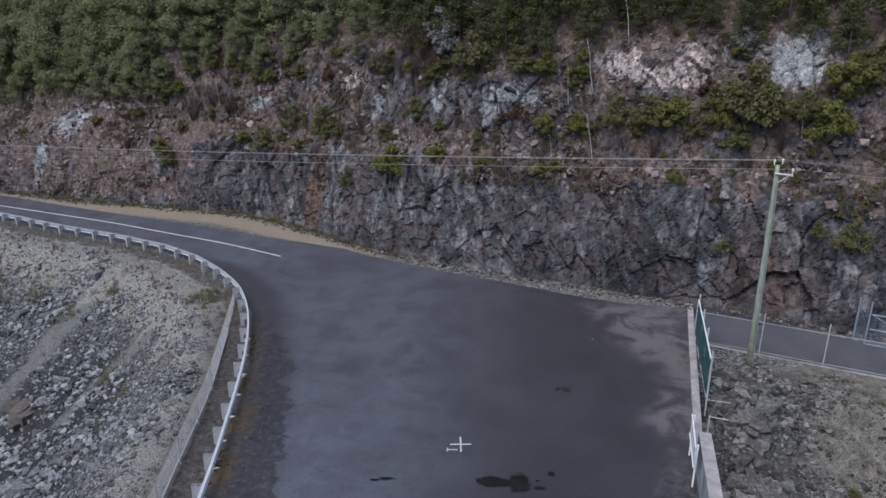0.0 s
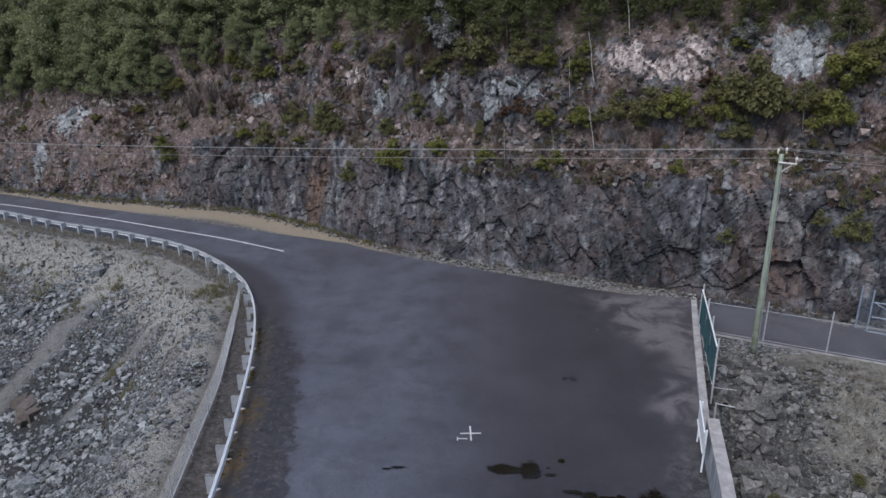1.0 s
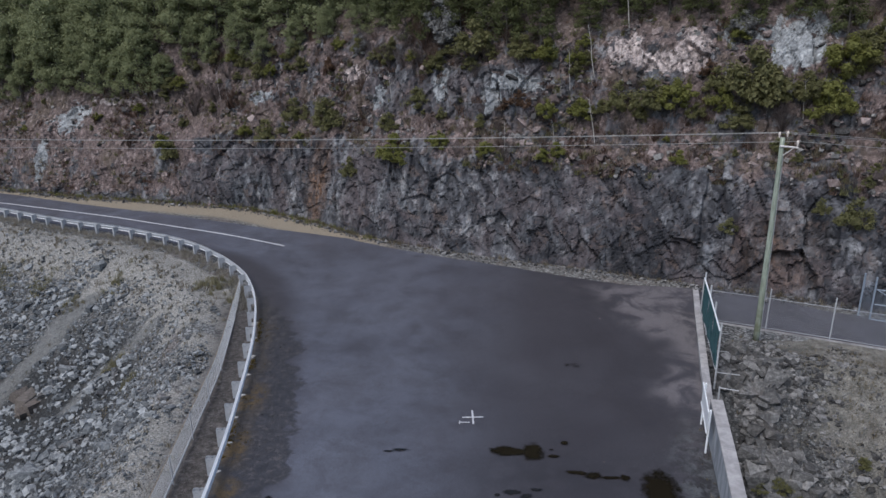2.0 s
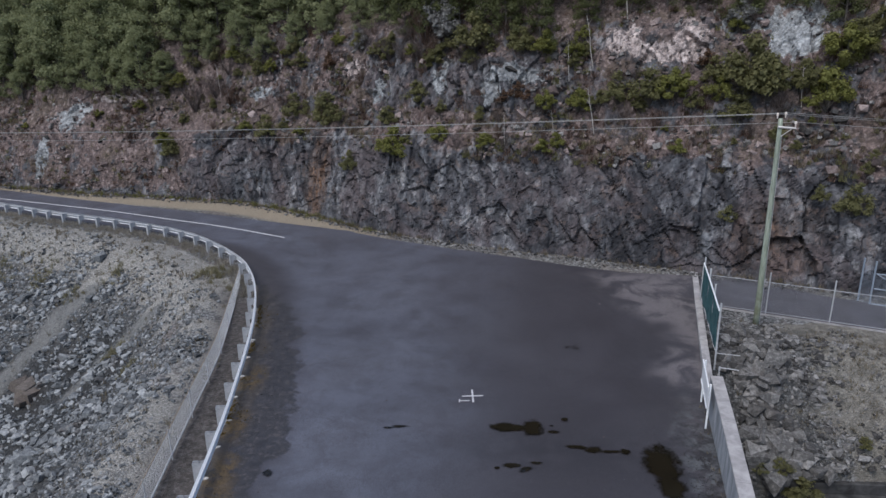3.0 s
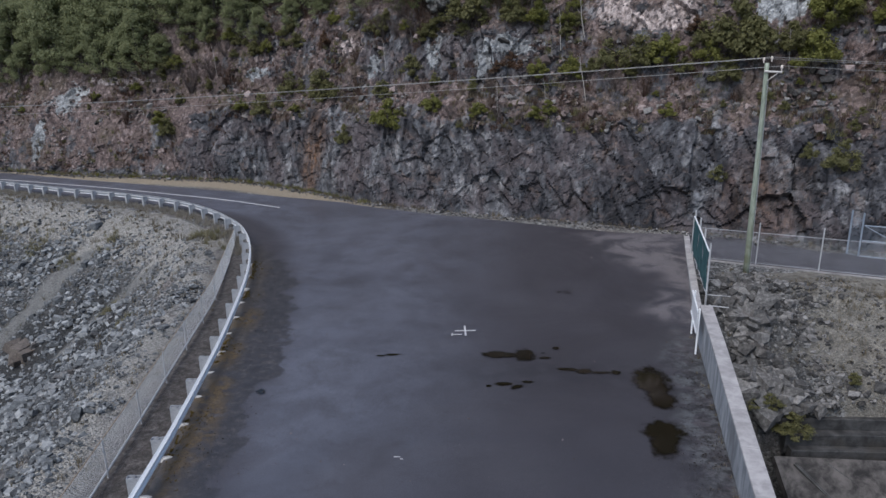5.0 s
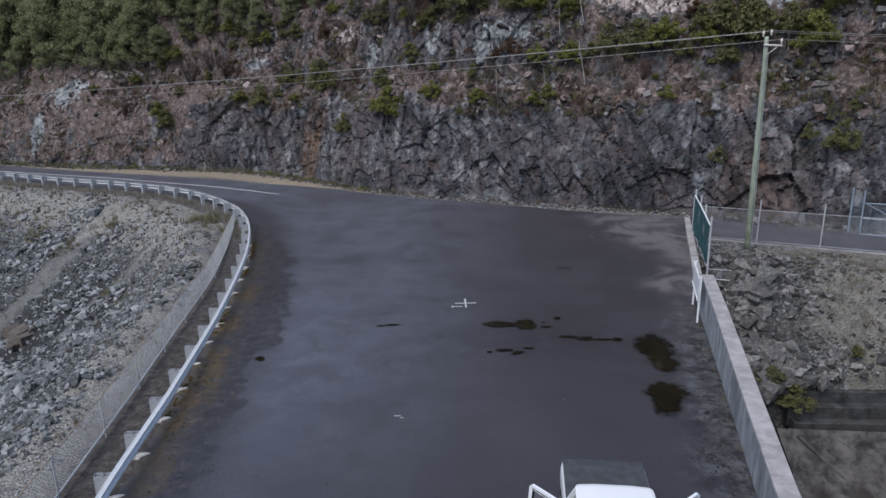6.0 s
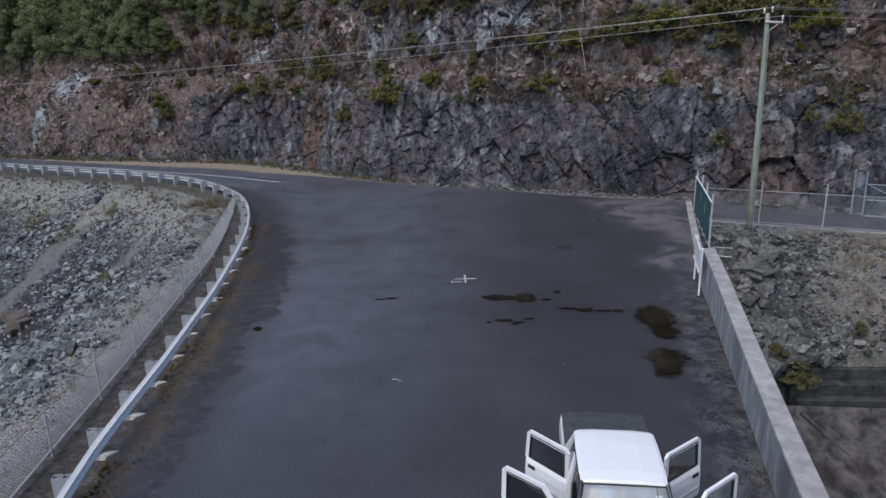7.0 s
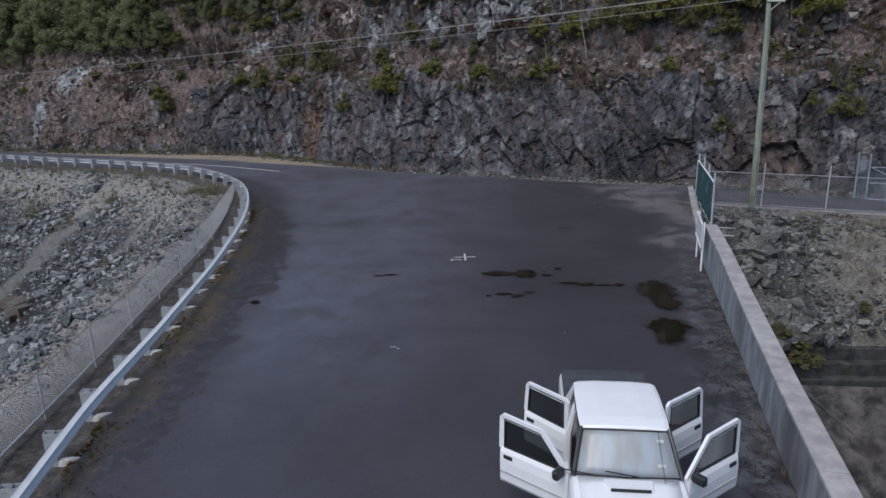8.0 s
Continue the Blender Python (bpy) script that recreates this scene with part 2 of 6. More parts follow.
ASPHALT, HILL, FILL = mat_asphalt(), mat_hill(), mat_embankment()
CONCRETE = mat_simple("weathered_concrete", (0.26, 0.252, 0.255), (0.42, 0.405, 0.41), 2.5, 0.88, c=(0.20, 0.192, 0.195), dist=0.006)
CONCRETE_STREAKED = mat_simple("streaked_concrete", (0.17, 0.182, 0.20), (0.36, 0.375, 0.40), 3.2, 0.85, stretch=(1, 1, 0.3), c=(0.13, 0.135, 0.145), dist=0.006)
GALV = mat_simple("galvanised_steel", (0.86, 0.885, 0.915), (0.93, 0.945, 0.96), 9, 0.38, 0.05, 0.1, 0.002, c=(0.78, 0.81, 0.85), spec=0.8)
POST_STEEL = mat_simple("dark_post_steel", (0.33, 0.345, 0.37), (0.46, 0.475, 0.505), 8, 0.6, 0.15, 0.1, 0.002)
GALV_DULL = mat_simple("dull_galvanised_steel", (0.38, 0.39, 0.41), (0.52, 0.53, 0.55), 9, 0.55, 0.15, 0.1, 0.002)


# ---------------- mesh helpers ----------------
class Geo:
    """Collects vertices and faces of one mesh."""

    def __init__(self):
        self.v, self.f = [], []

    def add(self, verts, faces):
        k = len(self.v)
        self.v += [tuple(p) for p in verts]
        self.f += [tuple(i + k for i in q) for q in faces]
        return self

    def box(self, lo, hi, m=None, bev=0.0):
        """A box, its twelve edges chamfered by bev."""
        c, h = [(a + b) / 2 for a, b in zip(lo, hi)], [(b - a) / 2 for a, b in zip(lo, hi)]
        bm = bmesh.new()
        bmesh.ops.create_cube(bm, size=2.0)
        for v in bm.verts:
            v.co = Vector((c[0] + v.co.x * h[0], c[1] + v.co.y * h[1], c[2] + v.co.z * h[2]))
        if bev:
            bmesh.ops.bevel(bm, geom=bm.edges[:], offset=bev, segments=1, affect="EDGES")
        return self.take(bm, m)

    def take(self, bm, m=None):
        bm.verts.index_update()
        self.add([(m @ v.co if m else v.co) for v in bm.verts], [[v.index for v in f.verts] for f in bm.faces])
        bm.free()
        return self

    def tube(self, pts, r, n=8, cap=True):
        """A round bar along pts; r a radius or one for each point."""
        pts = [Vector(p) for p in pts]
        rs = r if isinstance(r, (list, tuple)) else [r] * len(pts)
        rings, side = [], None
        for i, p in enumerate(pts):
            d = (pts[min(i + 1, len(pts) - 1)] - pts[max(i - 1, 0)]).normalized()
            if side is None:
                side = d.cross(Vector((0.31, 0.17, 0.93))).normalized()
            side = (side - d * side.dot(d)).normalized()
            up = d.cross(side)
            rings.append([p + rs[i] * (math.cos(2 * math.pi * k / n) * side + math.sin(2 * math.pi * k / n) * up) for k in range(n)])
        faces = [(i * n + k, i * n + (k + 1) % n, (i + 1) * n + (k + 1) % n, (i + 1) * n + k) for i in range(len(pts) - 1) for k in range(n)]
        if cap:
            faces += [tuple(reversed(range(n))), tuple(range((len(pts) - 1) * n, len(pts) * n))]
        return self.add([q for ring in rings for q in ring], faces)

    def sweep(self, pts, section, closed=True):
        """A section of (side, up) swept along pts, upright; side points to the left of the way."""
        pts = [Vector(p) for p in pts]
        rows, n = [], len(section)
        for i, p in enumerate(pts):
            d = pts[min(i + 1, len(pts) - 1)] - pts[max(i - 1, 0)]
            left = Vector((-d.y, d.x, 0)).normalized()
            rows += [p + left * a + Vector((0, 0, b)) for a, b in section]
        m = n if closed else n - 1
        faces = [(i * n + k, i * n + (k + 1) % n, (i + 1) * n + (k + 1) % n, (i + 1) * n + k) for i in range(len(pts) - 1) for k in range(m)]
        if closed:
            faces += [tuple(reversed(range(n))), tuple(range((len(pts) - 1) * n, len(pts) * n))]
        return self.add(rows, faces)

    def mesh(self, name, smooth=False):
        me = bpy.data.meshes.new(name)
        me.from_pydata(self.v, [], self.f)
        if smooth:
            me.polygons.foreach_set("use_smooth", [True] * len(me.polygons))
        me.update()
        return me


def part(name, geo, material, parent=None, label="", smooth=False, kind=""):
    """Links a Geo or a mesh as one mesh object under a thing."""
    me = geo.mesh(name, smooth) if isinstance(geo, Geo) else geo
    if not me.materials:
        me.materials.append(material)
    ob = new(name, me)
    ob.parent = parent
    return tagged(ob, label, kind=kind)


def thing(name, m, label, category, group="", kind=""):
    ob = new(name)
    ob.empty_display_size = 0.3
    ob.matrix_world = m
    return tagged(ob, label, category, group, kind)


def grid_mesh(name, X, Y, Z, attrs=(), smooth=True):
    """A sheet from arrays of rows by columns, with named values at its points."""
    r, c = X.shape
    me = bpy.data.meshes.new(name)
    i = np.arange(r * c).reshape(r, c)
    faces = np.stack([i[:-1, :-1], i[:-1, 1:], i[1:, 1:], i[1:, :-1]], -1).reshape(-1, 4)
    me.from_pydata(np.stack([X, Y, Z], -1).reshape(-1, 3).tolist(), [], faces.tolist())
    for key, val in attrs:
        me.attributes.new(key, "FLOAT", "POINT").data.foreach_set("value", np.ascontiguousarray(val, dtype=np.float32).ravel())
    me.polygons.foreach_set("use_smooth", [smooth] * len(me.polygons))
    me.update()
    return me


def fbm(x, y, z=0.0, octaves=4, seed=0.0):
    return np.array([noise.fractal(Vector((a, b, c + seed)), 1.0, 2.0, octaves) for a, b, c in np.broadcast(x, y, z)]).reshape(np.broadcast(x, y, z).shape)


def smooth(a, b, x):
    t = np.clip((np.asarray(x, float) - a) / (b - a), 0, 1)
    return t * t * (3 - 2 * t)


# ---------------- plan of the place ----------------
# guardrail line, from the dam crest round the bend to the left
RAIL = np.array([(-2.5, -30), (-4.6, -10), (-6.1, 1), (-7.1, 6.5), (-7.7, 9.8), (-8.2, 13.7), (-8.7, 17.6), (-9.25, 21.4), (-9.85, 25.1), (-10.5, 28.8),
                 (-11.15, 31.5), (-12.0, 34.0), (-13.3, 36.6), (-15.3, 39.0), (-18.0, 41.6), (-21.0, 43.6), (-25.5, 45.8), (-31, 47.9), (-38, 51.2), (-50, 56), (-75, 64)])
# foot of the rock cutting
FOOT_S = [-110, -64.36, -49.54, -36.86, -28.88, -21.22, -13.44, -8.41, -2.45, 3.52, 7.21, 11.23, 15.18, 19.76, 22.72, 28.61, 39.76, 80]
FOOT_W = [-4.5, -2.13, -1.19, -.3, 1.39, 2.29, 1.4, .08, -.62, -1.1, -.82, -.82, -.65, -.42, -.45, -.75, -1.39, -3]
DIR, NRM, ORG = np.array([.9186, -.3953]), np.array([.3953, .9186]), np.array([0, 43.0])
# rise of the hillside: height, and distance behind the foot
RISE_Z = [-0.3, 0, 3, 6, 7.6, 10.5, 13.3, 16, 22, 40, 60]
RISE_W = [-0.2, 0, 1.15, 2.6, 4.2, 5.5, 7.1, 9.8, 17, 42, 90]


def dense(line, step):
    d = np.hypot(*np.diff(line, axis=0).T)
    u = np.concatenate([[0], np.cumsum(d)])
    t = np.arange(0, u[-1], step)
    # a gentle curve through the corners
    pts = np.stack([np.interp(t, u, line[:, 0]), np.interp(t, u, line[:, 1])], -1)
    for _ in range(int(2.0 / step) * 2):
        pts[1:-1] = (pts[:-2] + 2 * pts[1:-1] + pts[2:]) / 4
    return pts


RAIL_D = dense(RAIL, 0.25)


def road_z(x, y):
    return 0.30 * smooth(4, 20, -np.asarray(x)) * smooth(28, 40, np.asarray(y)) + (0.33 + 0.12 * smooth(-6, 4, np.asarray(x))) * smooth(24, 39, y) - 0.05 * smooth(15, 22, y)


def rail_side(x, y):
    """Distance from the guardrail's line, above nought on the valley side."""
    x, y = np.broadcast_arrays(np.asarray(x, float), np.asarray(y, float))
    flat = np.stack([x.ravel(), y.ravel()], -1)
    best = np.empty(len(flat))
    P = RAIL_D[::3]
    T = np.gradient(P, axis=0)
    for k in range(0, len(flat), 4000):
        q = flat[k:k + 4000]
        dx, dy = q[:, None, 0] - P[None, :, 0], q[:, None, 1] - P[None, :, 1]
        j = (dx * dx + dy * dy).argmin(1)
        rr = np.arange(len(q))
        side = T[j, 0] * dy[rr, j] - T[j, 1] * dx[rr, j]
        best[k:k + 4000] = np.sign(side) * np.sqrt(dx[rr, j] ** 2 + dy[rr, j] ** 2)
    return best.reshape(x.shape)


def wall_x(y):
    """Inner face of the parapet and its kerb."""
    return np.interp(y, [-60, 7.8, 9.85, 12.76, 18.53, 22.0, 36.6, 45], [-8.6, 6.07, 6.50, 7.13, 8.36, 9.08, 12.9, 15.1])


def hill_w(z):
    return np.interp(z, RISE_Z, RISE_W)


def hill_point(s, z):
    """A place on the hillside, by its distance along the cutting and its height."""
    p = ORG + DIR * s + NRM * (np.interp(s, FOOT_S, FOOT_W) + hill_w(z))
    return Vector((p[0], p[1], z))


def ground_z(x, y):
    x, y = np.broadcast_arrays(np.asarray(x, float), np.asarray(y, float))
    base = road_z(x, y)
    d = rail_side(x, y)
    left = base - 0.12 - 0.66 * np.clip(d - 3.2, 0, None) + 0.1 * smooth(1, 3, d)
    z = np.where(d > 0.2, left, base - 0.12)
    # valley beside the path on the far side of the parapet
    edge = 27.3 - 0.12 * (x - 12)
    right = 0.03 - 0.93 * np.clip(edge - y, 0, None)
    right = np.where(y < 23.05, -9.4, right)
    z = np.where((x > wall_x(y) + 0.2) & (y < 33), right, z)
    z = np.where((x > wall_x(y) + 0.2) & (y >= 33) & (y < 42), np.minimum(z, 0.03), z)
    return np.maximum(z, -9.5)

# ---------------- ground, road, hillside ----------------
def axis(fine_lo, fine_hi, step, far):
    a = list(np.arange(fine_lo, fine_hi, step))
    g, lo, hi = step, a[0], a[-1]
    pre, post = [], []
    while lo > -far:
        g *= 1.35
        lo -= g
        pre.append(lo)
    g = step
    while hi < far:
        g *= 1.35
        hi += g
        post.append(hi)
    return np.array(pre[::-1] + a + post)


def gravel_run(x, y):
    """Streams of fine pale gravel down the embankment."""
    v = 0.5 * smooth(0.62, 1.0, fbm(x * 0.10 + y * 0.28, y * 0.05 - x * 0.12, 9.0, 3))
    for ax, ay, bx, by, r in ((-22.8, 40.2, -25.6, 36.2, 0.95), (-25.6, 36.2, -29.5, 31.0, 0.8), (-18.2, 34.2, -21.5, 30.5, 0.7)):
        ux, uy = bx - ax, by - ay
        t = np.clip(((x - ax) * ux + (y - ay) * uy) / (ux * ux + uy * uy), 0, 1)
        q = np.hypot(x - ax - t * ux, y - ay - t * uy) + 0.5 * fbm(x * 0.6, y * 0.6, 4.0, 3)
        v = np.maximum(v, 0.95 * smooth(r * 1.3, r * 0.5, q))
    return v


def make_ground():
    X, Y = np.meshgrid(axis(-46, 32, 0.4, 1500), axis(4, 62, 0.4, 1500))
    Z = ground_z(X, Y)
    d = rail_side(X, Y)
    s = (X - ORG[0]) * DIR[0] + (Y - ORG[1]) * DIR[1]
    w = (X - ORG[0]) * NRM[0] + (Y - ORG[1]) * NRM[1] - np.interp(s, FOOT_S, FOOT_W)
    near = (np.abs(X) < 60) & (np.abs(Y) < 80)
    rough = np.zeros_like(Z)
    rough[near] = fbm(X[near] * 0.5, Y[near] * 0.5, 0.0, 5)
    slope = (d > 3) | ((X > wall_x(Y) + 0.6) & (Y < 28))
    Z = Z + np.where(slope, 0.28 * rough, 0.03 * rough)
    Z = np.where(w > 0.5, np.minimum(Z, -0.4), Z)
    tongue = np.zeros_like(Z)
    tongue[near] = gravel_run(X[near], Y[near]) * smooth(3, 5, d[near])
    grass = 0.85 * smooth(8.0, 3.0, d) * smooth(0.8, 2.0, d) * smooth(29, 38, Y) + (0.5 + 0.35 * smooth(27, 18, Y)) * smooth(6.0, 2.6, d) * smooth(1.0, 1.9, d)
    green = 0.55 * smooth(13, 17.5, X) * (Y < 30) + 0.3 * (X > 9) * (Y < 30)
    # where gap shade is painted: under the embankment rubble and right-slope rocks
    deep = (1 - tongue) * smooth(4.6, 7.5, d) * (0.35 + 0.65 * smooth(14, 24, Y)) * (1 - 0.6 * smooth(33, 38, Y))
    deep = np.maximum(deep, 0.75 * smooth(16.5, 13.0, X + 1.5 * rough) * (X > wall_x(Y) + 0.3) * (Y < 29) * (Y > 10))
    dark = smooth(2.6, 1.2, d) * smooth(-1.5, -0.4, d) * smooth(36, 32, Y)
    sand = smooth(-3.4, -2.6, w) * smooth(0.6, 0.2, w) * smooth(-4, -9, s) + 0.15 * smooth(-1.8, -1.2, w) * smooth(0.6, 0.2, w) * smooth(-9, -4, s)
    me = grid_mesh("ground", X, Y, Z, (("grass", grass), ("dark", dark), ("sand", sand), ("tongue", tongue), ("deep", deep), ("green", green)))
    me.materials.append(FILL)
    tagged(new("ground", me), "rocky grey rubble slopes with dry grass beside the road", "ground", kind="structure")


make_ground()


def far_edge_x(y):
    """Far edge of the asphalt, by y, from the kerb's end along the cutting to the left."""
    return np.interp(y, [35.9, 36.1, 37.6, 41.0, 44.2, 45.5, 46.4, 47.8, 51.2, 54.8, 59.2, 65, 74], [12.6, 9.6, 5.6, -1.0, -6.8, -8.8, -11.6, -16.0, -24.2, -33.4, -43.9, -60, -88])


def make_road():
    ys = np.concatenate([np.arange(-60, 4, 1.0), np.arange(4, 68, 0.25)])
    lx = np.interp(ys, RAIL_D[:, 1], RAIL_D[:, 0]) + 0.05 + 0.6 * smooth(31, 42, ys)
    lx = lx + 0.18 * fbm(ys * 0.6, 0.0, 3.1, 4)
    rx = np.where(ys < 35.9, wall_x(ys) - 0.005, far_edge_x(ys) + 0.16 * fbm(ys * 2.1, 0.0, 7.7, 4))
    u = np.linspace(0, 1, 61)
    X = lx[:, None] + (rx - lx)[:, None] * u[None, :]
    Y = np.repeat(ys[:, None], len(u), 1)
    Z = road_z(X, Y) + 0.012 * fbm(X * 0.3, Y * 0.3, 0.0, 3)
    Z[:, 0] -= 0.05
    k = wall_x(Y)
    silt = smooth(-0.9, 1.3, X - k + 0.36 * (Y - 21.0) + 2.6 * fbm(X * 0.32, Y * 0.26, 41.0, 5)) * smooth(37.0, 35.4, Y) * smooth(20.5, 22.5, Y) + 0.45 * smooth(-1.3, -0.4, X - k) * smooth(25, 18, Y)
    damp = smooth(-2.0, -0.7, X - k) * smooth(25, 18, Y) + 0.6 * np.exp(-((Y - 19.0) / 1.2) ** 2) * smooth(-2, 2, X)
    # the darker, crumbling strip along the guardrail
    strip = np.interp(Y, [7, 9.6, 11.2, 12.6, 17, 20.4, 25.3, 28.5, 30.5, 33.5, 36], [-6.3, -5.9, -5.9, -6.5, -6.6, -6.6, -7.5, -8.1, -9.0, -10.6, -12.4])
    edge = smooth(0.55, -0.45, X - strip + 0.7 * fbm(X * 0.5, Y * 0.5, 2.0, 4)) * smooth(37, 33, Y)
    # lighter towards the left, where sky reflection is painted in along with wear
    worn = smooth(2.8, -5.0, X - 0.10 * (Y - 20) + 1.2 * fbm(X * 0.25, Y * 0.12, 31.0, 4)) * smooth(1.2, 3.0, X - lx[:, None]) * smooth(60, 40, Y) * (0.55 + 0.45 * smooth(5, 17, Y)) * (1 - 0.2 * smooth(19, 28, Y))
    worn = np.clip(worn * (0.55 + 0.45 * smooth(9, 17, Y)) + 0.7 * smooth(-9, -16, X) * smooth(40, 44, Y), 0, 1)
    soil = smooth(1.2, 0.35, X - lx[:, None] + 0.5 * fbm(X * 0.9, Y * 0.5, 12.0, 4)) * smooth(36, 31, Y)
    base = smooth(-1.6, -0.7, X - k + 0.6 * fbm(X, Y * 0.6, 21.0, 4)) * smooth(24, 20, Y)
    moss = 0.35 * smooth(1.3, 0.6, X - lx[:, None] + 0.4 * fbm(X * 0.7, Y * 0.35, 6.0, 3)) * smooth(36, 30, Y)
    for cy, off, r in ((10.9, 0.8, 0.45), (12.0, 0.5, 0.35), (13.6, 0.65, 0.6), (14.6, 0.7, 0.7), (16.0, 0.6, 0.8), (17.6, 0.55, 0.7), (20.5, 0.5, 0.6), (24.0, 0.5, 0.7)):
        rx_ = np.interp(cy, RAIL_D[:, 1], RAIL_D[:, 0]) + off
        moss = np.maximum(moss * 0.9, 1.3 * np.clip(1.4 - np.sqrt(((X - rx_) * 1.5) ** 2 + ((Y - cy) * 0.6) ** 2) / r, 0, 1))
    me = grid_mesh("road", X, Y, Z, (("silt", silt), ("damp", damp), ("edge", edge), ("worn", worn), ("moss", moss), ("dirt", soil), ("base", base)))
    me.materials.append(ASPHALT)
    tagged(new("road", me), "dark worn asphalt road with damp and dusty patches", "road", kind="structure")


make_road()


def scatter(i, j, k):
    """Steady random numbers for a lattice of cells."""
    h = np.sin(i * 127.1 + j * 311.7 + k * 74.7) * 43758.5453
    return h - np.floor(h)


def blocks(u, v, seed):
    """Irregular blocks over a plane: distance to the joint, three random numbers for each block, and the place within it."""
    iu, iv = np.floor(u), np.floor(v)
    f1, f2 = np.full(u.shape, 9.0), np.full(u.shape, 9.0)
    r, du, dv = [np.zeros(u.shape) for _ in range(3)], np.zeros(u.shape), np.zeros(u.shape)
    for a in (-1, 0, 1):
        for b in (-1, 0, 1):
            ci, cj = iu + a, iv + b
            x, y = u - ci - 0.1 - 0.8 * scatter(ci, cj, seed), v - cj - 0.1 - 0.8 * scatter(ci, cj, seed + 1)
            d = np.abs(x) * 0.55 + np.sqrt(x * x + y * y) * 0.6 + np.abs(x + 0.6 * y) * 0.25
            first = d < f1
            f2 = np.where(first, f1, np.minimum(f2, d))
            f1 = np.where(first, d, f1)
            for k in range(3):
                r[k] = np.where(first, scatter(ci, cj, seed + 2 + k), r[k])
            du, dv = np.where(first, x, du), np.where(first, y, dv)
    return f2 - f1, r, du, dv


def make_hill():
    s = np.concatenate([np.arange(-110, -60, 1.5), np.arange(-60, -30, 0.17), np.arange(-30, 26, 0.105), np.arange(26, 80, 1.5)])
    prof_z = np.concatenate([np.arange(-0.3, 8.6, 0.095), np.arange(8.6, 16, 0.14), np.arange(16, 60, 1.2)])
    w = hill_w(prof_z)
    S, W = np.meshgrid(s, w)
    Zp = np.repeat(prof_z[:, None], len(s), 1)
    foot = np.interp(s, FOOT_S, FOOT_W)[None, :]
    # broken rock: large bulges, slanting slabs that step past each other, open joints
    bulge = fbm(S * 0.16, Zp * 0.16, 0.0, 4, 2.0) * 0.6
    wa, wb = fbm(S * 0.45, Zp * 0.45, 14.0, 4), fbm(S * 0.45, Zp * 0.45, 29.0, 4)
    flat, face, crack = np.zeros_like(S), np.full_like(S, 0.5), np.zeros_like(S)
    for angle, lu, lv, step, tilt, wob, tone, open_, seed in ((-33, 4.6, 2.5, 0.20, 0.46, 0.4, 0.26, 0.010, 1.0), (24, 1.5, 2.3, 0.15, 0.46, 0.22, 0.42, 0.016, 7.0), (-40, 1.05, 0.55, 0.11, 0.34, 0.14, 0.50, 0.02, 13.0), (10, 0.36, 0.46, 0.06, 0.15, 0.08, 0.40, 0.0, 23.0)):
        c, d = math.cos(radians(angle)), math.sin(radians(angle))
        a, b = S + wob * wa, Zp + wob * wb
        joint, r, du, dv = blocks((a * c + b * d) / lu, (b * c - a * d) / lv, seed)
        flat += step * (r[0] - 0.5) * 2 + tilt * ((r[1] - 0.5) * du + (r[2] - 0.5) * dv)
        # tone follows the block's tilt: painted light and shade, with some stain
        face += tone * (r[1] * 0.6 + r[2] * 0.4 - 0.5)
        if open_:
            crack = np.maximum(crack, smooth(open_ * 2.2, open_ * 0.4, joint))
    flat -= 0.06 * crack
    # the foot of the cutting is darker towards the path
    face -= 0.16 * smooth(2, 11, S) * smooth(7.5, 5.5, Zp)
    soil = 0.05 + 0.62 * smooth(5.3, 6.8, Zp + 0.9 * fbm(S * 0.3, Zp * 0.1, 8.0, 3)) - 0.10 * smooth(7.8, 9.5, Zp) + 0.62 * smooth(-25, -29, S) * smooth(0.2, 1.6, Zp) + 0.9 * smooth(13.8, 15.5, Zp)
    soil -= 0.35 * smooth(8.2, 9.0, Zp) * smooth(12.5, 11.5, Zp) * smooth(-13, -9, S) * smooth(6, 3, S)

    def spot(cs, cz, rs, rz):
        return np.clip(1.25 - np.sqrt(((S - cs) / rs) ** 2 + ((Zp - cz) / rz) ** 2), 0, 1)

    pale = np.maximum.reduce([spot(8.4, 13.1, 1.3, 1.1), spot(10.4, 12.4, 2.5, 0.7), spot(12.5, 13.2, 1.3, 1.5), spot(-36.8, 8.6, 4.2, 0.42), 0.8 * spot(-33.2, 9.6, 2.2, 0.5), 0.85 * spot(-13.4, 11.1, 1.9, 0.9), 0.7 * spot(-3.2, 15.8, 1.4, 0.8)])
    lichen = np.maximum.reduce([spot(18.3, 13.7, 2.7, 1.8), spot(1.6, 11.0, 2.6, 0.75), spot(-0.3, 9.9, 0.9, 1.2), spot(-9.8, 9.5, 0.75, 1.3), spot(-4.4, 10.6, 0.7, 1.4), spot(-41.9, 7.0, 2.2, 1.5), spot(-44.0, 3.2, 1.0, 2.2), spot(-22.7, 9.1, 1.7, 0.7), spot(-25.0, 8.0, 1.0, 0.6), 0.8 * spot(14.8, 14.2, 1.3, 0.9)])
    ochre = np.maximum(spot(-14.2, 2.9, 1.1, 3.4), 0.42 * spot(18.3, 2.4, 2.4, 2.3))
    slate = np.maximum.reduce([spot(-24.8, 2.3, 2.6, 1.2), 0.8 * spot(-19.5, 2.3, 3.6, 2.4)])
    soil -= 0.8 * slate
    rocky = np.clip(1.1 - 0.8 * smooth(0.45, 0.75, soil) + 0.6 * pale + 0.5 * lichen, 0.3, 1.15) * smooth(-0.4, 0.5, Zp)
